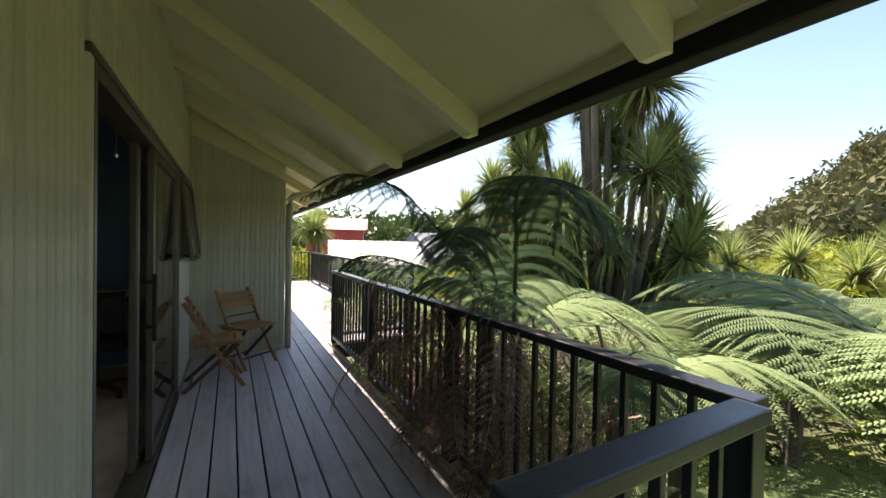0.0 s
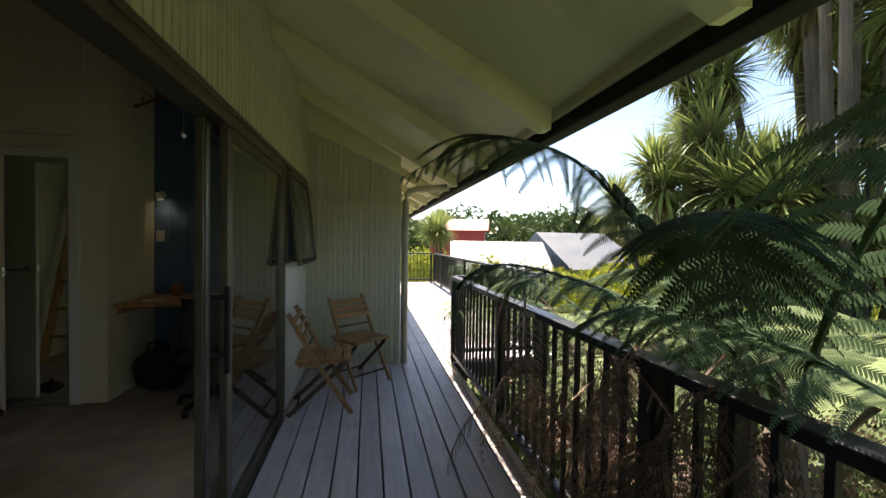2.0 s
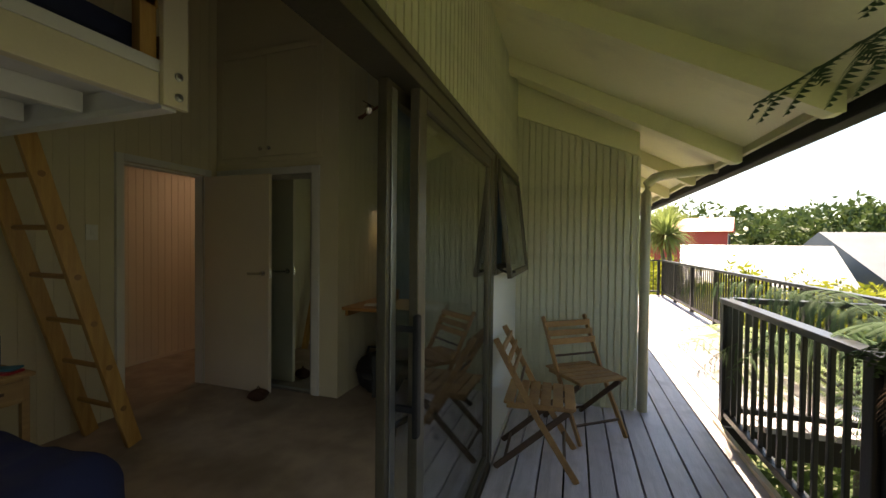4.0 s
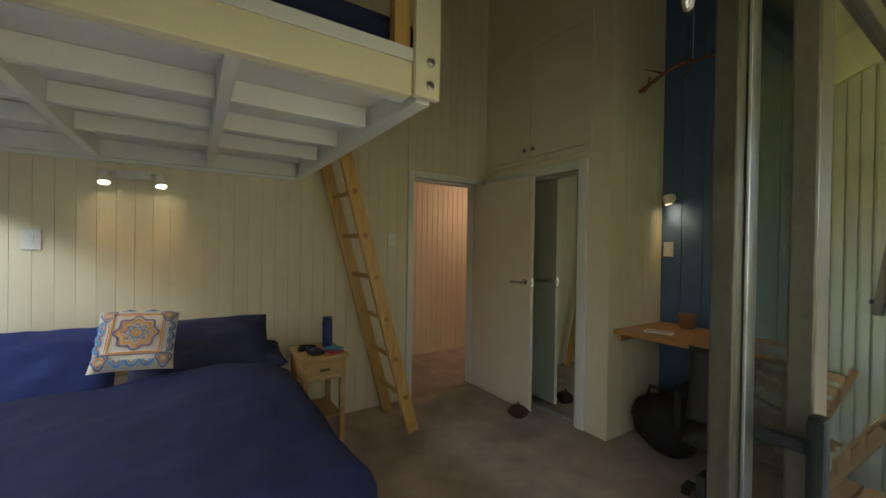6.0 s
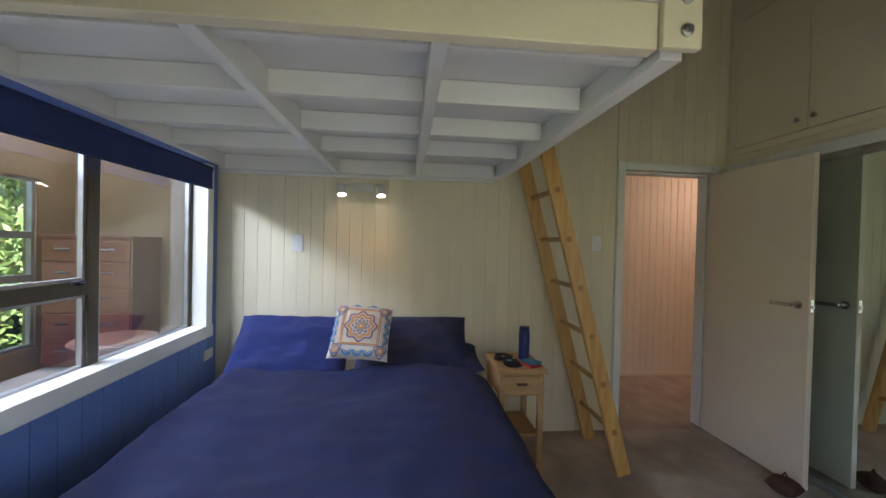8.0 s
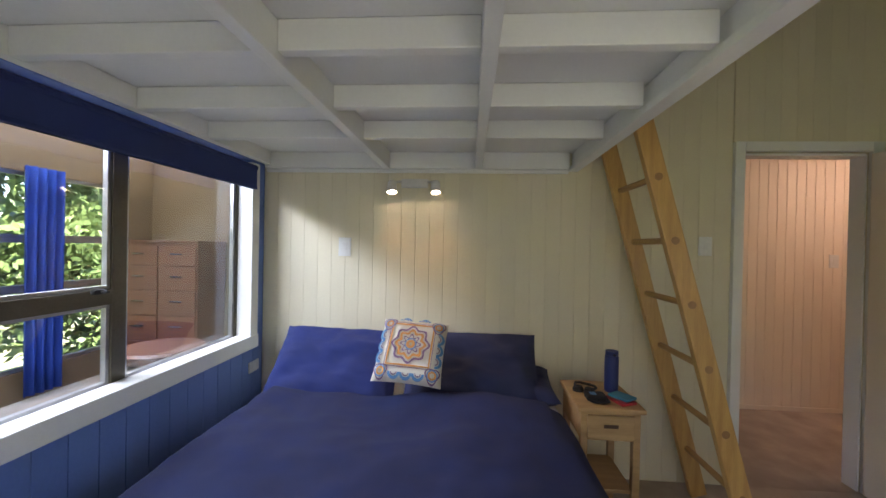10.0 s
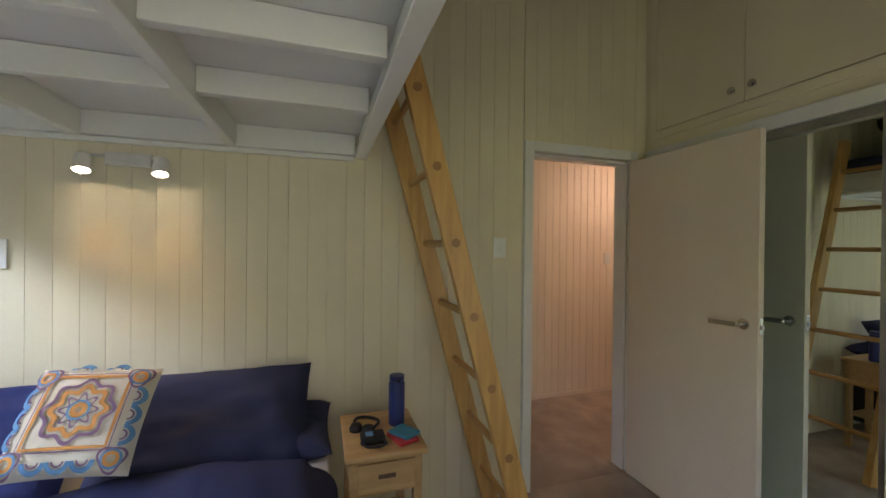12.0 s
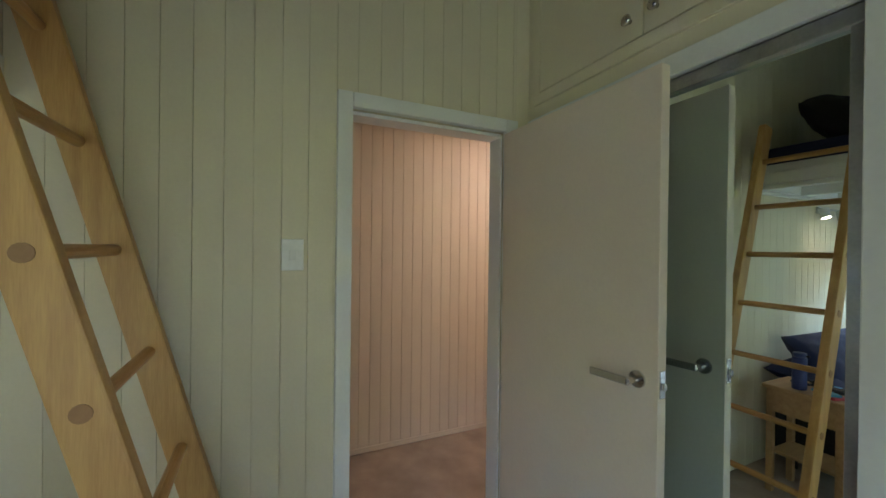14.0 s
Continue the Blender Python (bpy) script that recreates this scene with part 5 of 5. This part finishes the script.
tree_fern((2.5, 1.0, -1.0), 10, FRONDS, 10, "green tree fern low beside the deck", 0.8)

tree_fern((2.9, 0.2, -0.35), 11, FRONDS, 40, "green tree fern low beside the deck", 0.8)
tree_fern((5.6, -0.6, 0.15), 12, FRONDS, 40, "bright green tree fern below the deck", 1.0)
tree_fern((3.5, 4.3, -0.1), 11, FRONDS, 60, "green tree fern low beside the deck", 0.9)

dead = empty("dead_fern", (1.37, 1.9, ground_z(1.37, 1.9)))
gz = dead.location.z
Part().rod([(0, 0, -0.05), (0.02, 0.03, -gz * 0.6), (0, 0, 0.9 - gz)], 0.07, 10, 0.05).done("trunk", BARK, dead)
for i in range(105):
    ob = new("dead_frond", FRONDS_X[i % 3])
    ob.parent = dead
    ob.matrix_basis = pose(rng.uniform(-0.20, 0.14), rng.uniform(-0.9, 1.0) + rng.uniform(-0.2, 0.6), rng.uniform(0.35, 1.08) - gz, rng.uniform(-15, 15), rng.uniform(-8, 20), rng.uniform(0, 360)) @ Matrix.Diagonal((*(3 * (rng.uniform(0.4, 0.75),)), 1))
tagged(dead, "withered brown fern hanging through the railing", "dead fern")


def sword_head(name, leaves, length, width, droop, mat, seed, low=-50):
    """A cabbage-tree head: long pointed leaves all round, the outer ones drooping."""
    r = np.random.default_rng(seed)
    V, F = [], []
    for _ in range(leaves):
        az, el = r.uniform(0, TAU), math.radians(r.uniform(low, 85))
        L = length * r.uniform(0.75, 1.1)
        p = np.zeros(3)
        side = np.array([-math.sin(az), math.cos(az), 0])
        b = len(V)
        m = 5
        for k in range(m + 1):
            u = k / m
            w = width * (0.45 + 0.55 * math.sin(math.pi * min(1, u * 1.1 + 0.15))) * (1 - u ** 3)
            V += [p + side * w, p - side * w]
            e = el - droop * u ** 1.5 * (1.2 - el / 2)
            p = p + np.array([math.cos(az) * math.cos(e), math.sin(az) * math.cos(e), math.sin(e)]) * L / m
        for k in range(m):
            F.append((b + 2 * k, b + 2 * k + 1, b + 2 * k + 3, b + 2 * k + 2))
    me = bpy.data.meshes.new(name)
    me.from_pydata(np.array(V).tolist(), [], F)
    me.materials.append(mat)
    return me


HEADS = [sword_head("leaf_head", 250, 1.0, 0.022, 0.7, CORD, 30 + k) for k in range(2)]
SKIRT = sword_head("dry_skirt", 130, 0.75, 0.020, 1.3, DRYL, 40, -85)


def cabbage_tree(at, heads, label, size=1.0):
    gz = ground_z(at[0], at[1])
    t = empty("cabbage_tree", (at[0], at[1], gz))
    trunk = Part()
    fork = Vector((0, 0, max(0.6, (min(h[2] for h in heads) - gz) * 0.55)))
    trunk.rod([(0, 0, -0.05), (0.04, 0, fork.z * 0.5), fork], 0.16 * size, 10, 0.11 * size)
    for i, (x, y, z) in enumerate(heads):
        e = Vector((x - at[0], y - at[1], z - gz))
        mid = fork.lerp(e, 0.5) + Vector((0.1 * (x - at[0]), 0.1 * (y - at[1]), -0.1))
        trunk.rod([fork, mid, e], 0.09 * size, 8, 0.05 * size)
        for me, s in ((HEADS[i % 2], 1.0), (SKIRT, 0.95)):
            ob = new(me.name, me)
            ob.parent = t
            ob.matrix_basis = pose(e.x, e.y, e.z - (0.12 if me is SKIRT else 0), rng.uniform(-12, 12), rng.uniform(-12, 12), rng.uniform(0, 360)) @ Matrix.Diagonal((*(3 * (size * s * rng.uniform(0.85, 1.15),)), 1))
    trunk.done("trunk", BARK, t)
    tagged(t, label, "cabbage tree", "cabbage trees")


def heads_around(c, spread, zs, count):
    return [(c[0] + rng.uniform(-1, 1) * spread, c[1] + rng.uniform(-1, 1) * spread, rng.uniform(*zs)) for _ in range(count)]


cabbage_tree((5.0, 3.9), heads_around((4.9, 3.9), 1.05, (0.9, 4.4), 38), "tall many-headed cabbage tree with dry leaf skirts", 0.74)
cabbage_tree((4.6, 5.3), heads_around((4.3, 5.2), 0.7, (1.2, 3.7), 13), "tall many-headed cabbage tree with dry leaf skirts", 0.7)
cabbage_tree((8.0, 3.6), [(8.0, 3.6, 1.1)], "young cabbage tree with one round head", 0.85)
cabbage_tree((9.0, 3.0), [(9.0, 3.0, 1.15)], "young cabbage tree with one round head", 0.9)
cabbage_tree((8.6, 5.4), [(8.6, 5.4, 2.2), (8.9, 5.2, 1.6)], "young cabbage tree with two heads", 0.8)
cabbage_tree((9.6, 1.8), [(9.6, 1.8, 1.3), (9.9, 2.4, 0.9)], "young cabbage tree with two heads", 0.9)
cabbage_tree((3.6, 17.5), heads_around((3.5, 17.5), 0.5, (1.2, 2.2), 4), "cabbage tree beyond the far end of the deck", 1.0)


def foliage(name, centres, per, leaf, mat, label, seed):
    """Leafy masses: leaves on the outside of lumpy mounds. centres: rows of x, y, z, rx, rz."""
    r = np.random.default_rng(seed)
    C = np.asarray(centres)
    V, F = [], []
    for cx, cy, cz, rx, rz in C:
        d = r.normal(size=(per, 3))
        d[:, 2] = np.abs(d[:, 2]) - 0.25
        d /= np.linalg.norm(d, axis=1)[:, None]
        lump = 1 + 0.22 * np.sin(d[:, 0] * 5 + cx) * np.sin(d[:, 1] * 6 + cy) + r.normal(0, 0.10, per)
        p = np.array([cx, cy, cz]) + d * np.array([rx, rx, rz]) * lump[:, None]
        a = r.normal(size=(per, 3)) + d * 0.6
        a /= np.linalg.norm(a, axis=1)[:, None]
        b = np.cross(a, r.normal(size=(per, 3)))
        b /= np.linalg.norm(b, axis=1)[:, None]
        s = leaf * r.uniform(0.6, 1.4, per)[:, None]
        base = len(V) * 4
        V.append(np.stack([p - a * s, p + b * s * 0.4, p + a * s, p - b * s * 0.4], 1).reshape(-1, 3))
    V = np.concatenate(V)
    F = np.arange(len(V)).reshape(-1, 4)
    return tagged(mesh_from(name, V, F, mat), label, "foliage", kind="stuff")


lime = [(x, y, ground_z(x, y) + z, rx, rz) for x, y, z, rx, rz in [(rng.uniform(9, 26), rng.uniform(-8, 13), rng.uniform(1.6, 2.6), rng.uniform(1.4, 2.4), rng.uniform(1.2, 2.0)) for _ in range(64)]]
foliage("lime_bushes", lime, 1300, 0.13, LIME, "sunlit yellow-green bushes across the gully", 1)
low = [(rng.uniform(1.9, 9), rng.uniform(-3, 9), 0, rng.uniform(0.7, 1.3), rng.uniform(0.6, 1.1)) for _ in range(60)]
low = [(x, y, ground_z(x, y) + rng.uniform(0.2, 0.8), a, b) for x, y, z, a, b in low]
foliage("low_shrubs", low, 700, 0.09, HEDGE, "dense green shrubs below the tree ferns", 2)
scrub = []
for _ in range(240):
    x, y = rng.uniform(26, 95), rng.uniform(-30, 50)
    scrub.append((x, y, ground_z(x, y) + rng.uniform(0.5, 2.0), rng.uniform(2.2, 4.5), rng.uniform(1.8, 4.2)))
foliage("hill_scrub", scrub, 520, 0.42, SCRUB, "brown-green bush covering the hillside", 3)
farw = []
for _ in range(110):
    x, y = rng.uniform(-15, 60), rng.uniform(46, 95)
    farw.append((x, y, ground_z(x, y) + rng.uniform(2, 5), rng.uniform(2, 4.5), rng.uniform(2, 4.5)))
foliage("far_trees", farw, 420, 0.45, HEDGE, "distant dark green trees behind the houses", 4)
mid = [(rng.uniform(3, 16), rng.uniform(14.8, 26), 0, rng.uniform(0.9, 1.7), rng.uniform(0.8, 1.6)) for _ in range(40)]
mid = [(x, y, ground_z(x, y) + rng.uniform(0.8, 2.2), a, b) for x, y, z, a, b in mid]
foliage("garden_bushes", mid, 700, 0.13, LIME, "yellow-green bushes beyond the deck", 5)
hed = [(rng.uniform(-10, 0), rng.uniform(-5.6, -3.4), rng.uniform(-1.2, 3.2), rng.uniform(0.5, 0.9), rng.uniform(0.5, 0.9)) for _ in range(80)]
foliage("hedge", hed, 1000, 0.085, HEDGE, "thick leafy hedge outside the back window", 6)


def house(at, w, d, h, wallm, rz, label, roofm=ROOFG):
    gz = ground_z(at[0], at[1])
    o = empty("house", (at[0], at[1], gz), rz)
    Part().box(-w / 2, w / 2, -d / 2, d / 2, -0.3, h).done("wall", wallm, o)
    r = Part()
    vs = [r.bm.verts.new(v) for v in [(-w / 2 - 0.4, y, h) for y in (-d / 2 - 0.4, d / 2 + 0.4)] + [(w / 2 + 0.4, y, h) for y in (-d / 2 - 0.4, d / 2 + 0.4)] + [(0, y, h + w * 0.3) for y in (-d / 2 - 0.4, d / 2 + 0.4)]]
    bmesh.ops.convex_hull(r.bm, input=vs)
    r.done("roof", roofm, o)
    for x in (-w * 0.3, 0.0, w * 0.3):
        for z in (0.9, 3.6):
            if z + 1.2 < h:
                wd = empty("window")
                wd.parent = o
                Part().box(x - 0.6, x + 0.6, -d / 2 - 0.05, -d / 2, z, z + 1.2).done("frame", WHITE, wd)
                Part().box(x - 0.5, x + 0.5, -d / 2 - 0.07, -d / 2 - 0.055, z + 0.1, z + 1.1).done("pane", BLACK, wd)
    tagged(o, label, "house", "neighbouring houses")


house((10.6, 44), 4.5, 6, 5.0, REDP, 70, "red timber house with a red gabled roof", REDP)
house((8.2, 24), 7, 5, 2.4, WHITE, 78, "low white house with a grey roof")
house((15, 27), 8, 5, 2.6, WHITE, 95, "low white house with a grey roof")
bush = empty("flowering_shrub", (4.6, -0.2, ground_z(4.6, -0.2)))
Part().rod([(0, 0, -0.02), (0.05, 0, 0.9), (0, 0.05, 1.7)], 0.03, 8, 0.01).done("stem", BARK, bush)
fl = Part()
for _ in range(26):
    p = Vector((rng.uniform(-0.25, 0.25), rng.uniform(-0.25, 0.25), rng.uniform(1.5, 1.9)))
    fl.lathe([(0.0, 0), (0.03, 0.015), (0.012, 0.03), (0, 0.03)], p, 6)
fl.done("flower", REDB, bush)
tagged(bush, "shrub with small red flowers below the deck", "shrub")

# ---- boards, last ----
# near-black slab below the boards, so that their gaps read dark
deck = structure(Part().box(-0.42, 1.23, -2.2, 5.34, -0.28, -0.095).box(0.60, 2.5, 5.34, 13.95, -0.28, -0.095).done("deck", DECKGAP, at=(0, 0, 0)), "weathered grey timber deck", "deck")
bx, shared = -0.532, {}
while bx < 2.48:
    w = 0.147
    y0, y1 = (-2.2, 5.29) if bx < 0.59 - w else ((-2.2, 13.95) if bx + w < 1.235 else (5.33, 13.95))
    key = (y0, y1)
    if key not in shared:
        ob = Part().box(0, w - 0.011, y0, y1, DZ - 0.046, DZ - 0.002, 0.003).done("board", DECK, deck, at=(0, 0, 0))
        shared[key] = ob.data
    else:
        ob = new("board", shared[key])
        ob.parent = deck
    ob.location = (bx, 0, rng.uniform(-0.002, 0.002))
    bx += w
# added pale strip: sunlight on the deck edge, put in as shape and colour
structure(Part().box(1.165, 1.20, 0.50, 5.3, DZ - 0.003, DZ + 0.03, 0.006).done("trim_deck_edge", CANVAS), "pale strip standing in for sun dapples along the deck edge", "deck edge")

for par, args in (
    (wall_e, ("x", XO - 0.012, 1, -1.2, JY - 0.014, 0.0567, 0.011, roof, CLAD, [(1.66, 5.29, 0.0, 1.985)], "plank", -0.09, 0.018)),
    (wall_jog, ("y", JY + 0.012, -1, XO, JX, 0.0567, 0.011, lambda x: 2.372 - 0.424 * x, CLAD, (), "plank", -0.09, 0.018)),
    (wall_w, ("x", WX - 0.012, 1, SY, WY, 0.0955, 0.0015, roof, CREAM, [(3.80, 4.665, 0.0, 2.08)])),
    (wall_s, ("y", SY - 0.012, 1, WX, -0.55, 0.115, 0.004, lambda x: roof(x), BLUE2, [(-3.35, -0.72, 0.70, 1.92)])),
    (wall_b, ("y", BY + 0.012, -1, -1.97, -0.55, 0.16, 0.003, roof, BLUE, ())),
    (wall_ws, ("x", -1.982, 1, WY + 0.10, BY, 0.0955, 0.0025, roof, CREAM, ())),
    (wall_hall, ("x", -4.732, 1, 2.6, 6.6, 0.083, 0.003, lambda x: 2.5, HALL, ())),
    (wall_far, ("x", JX - 0.012, 1, JY + 0.06, 9.5, 0.0567, 0.011, roof, CLAD, ())),
):
    planks(par, *args)
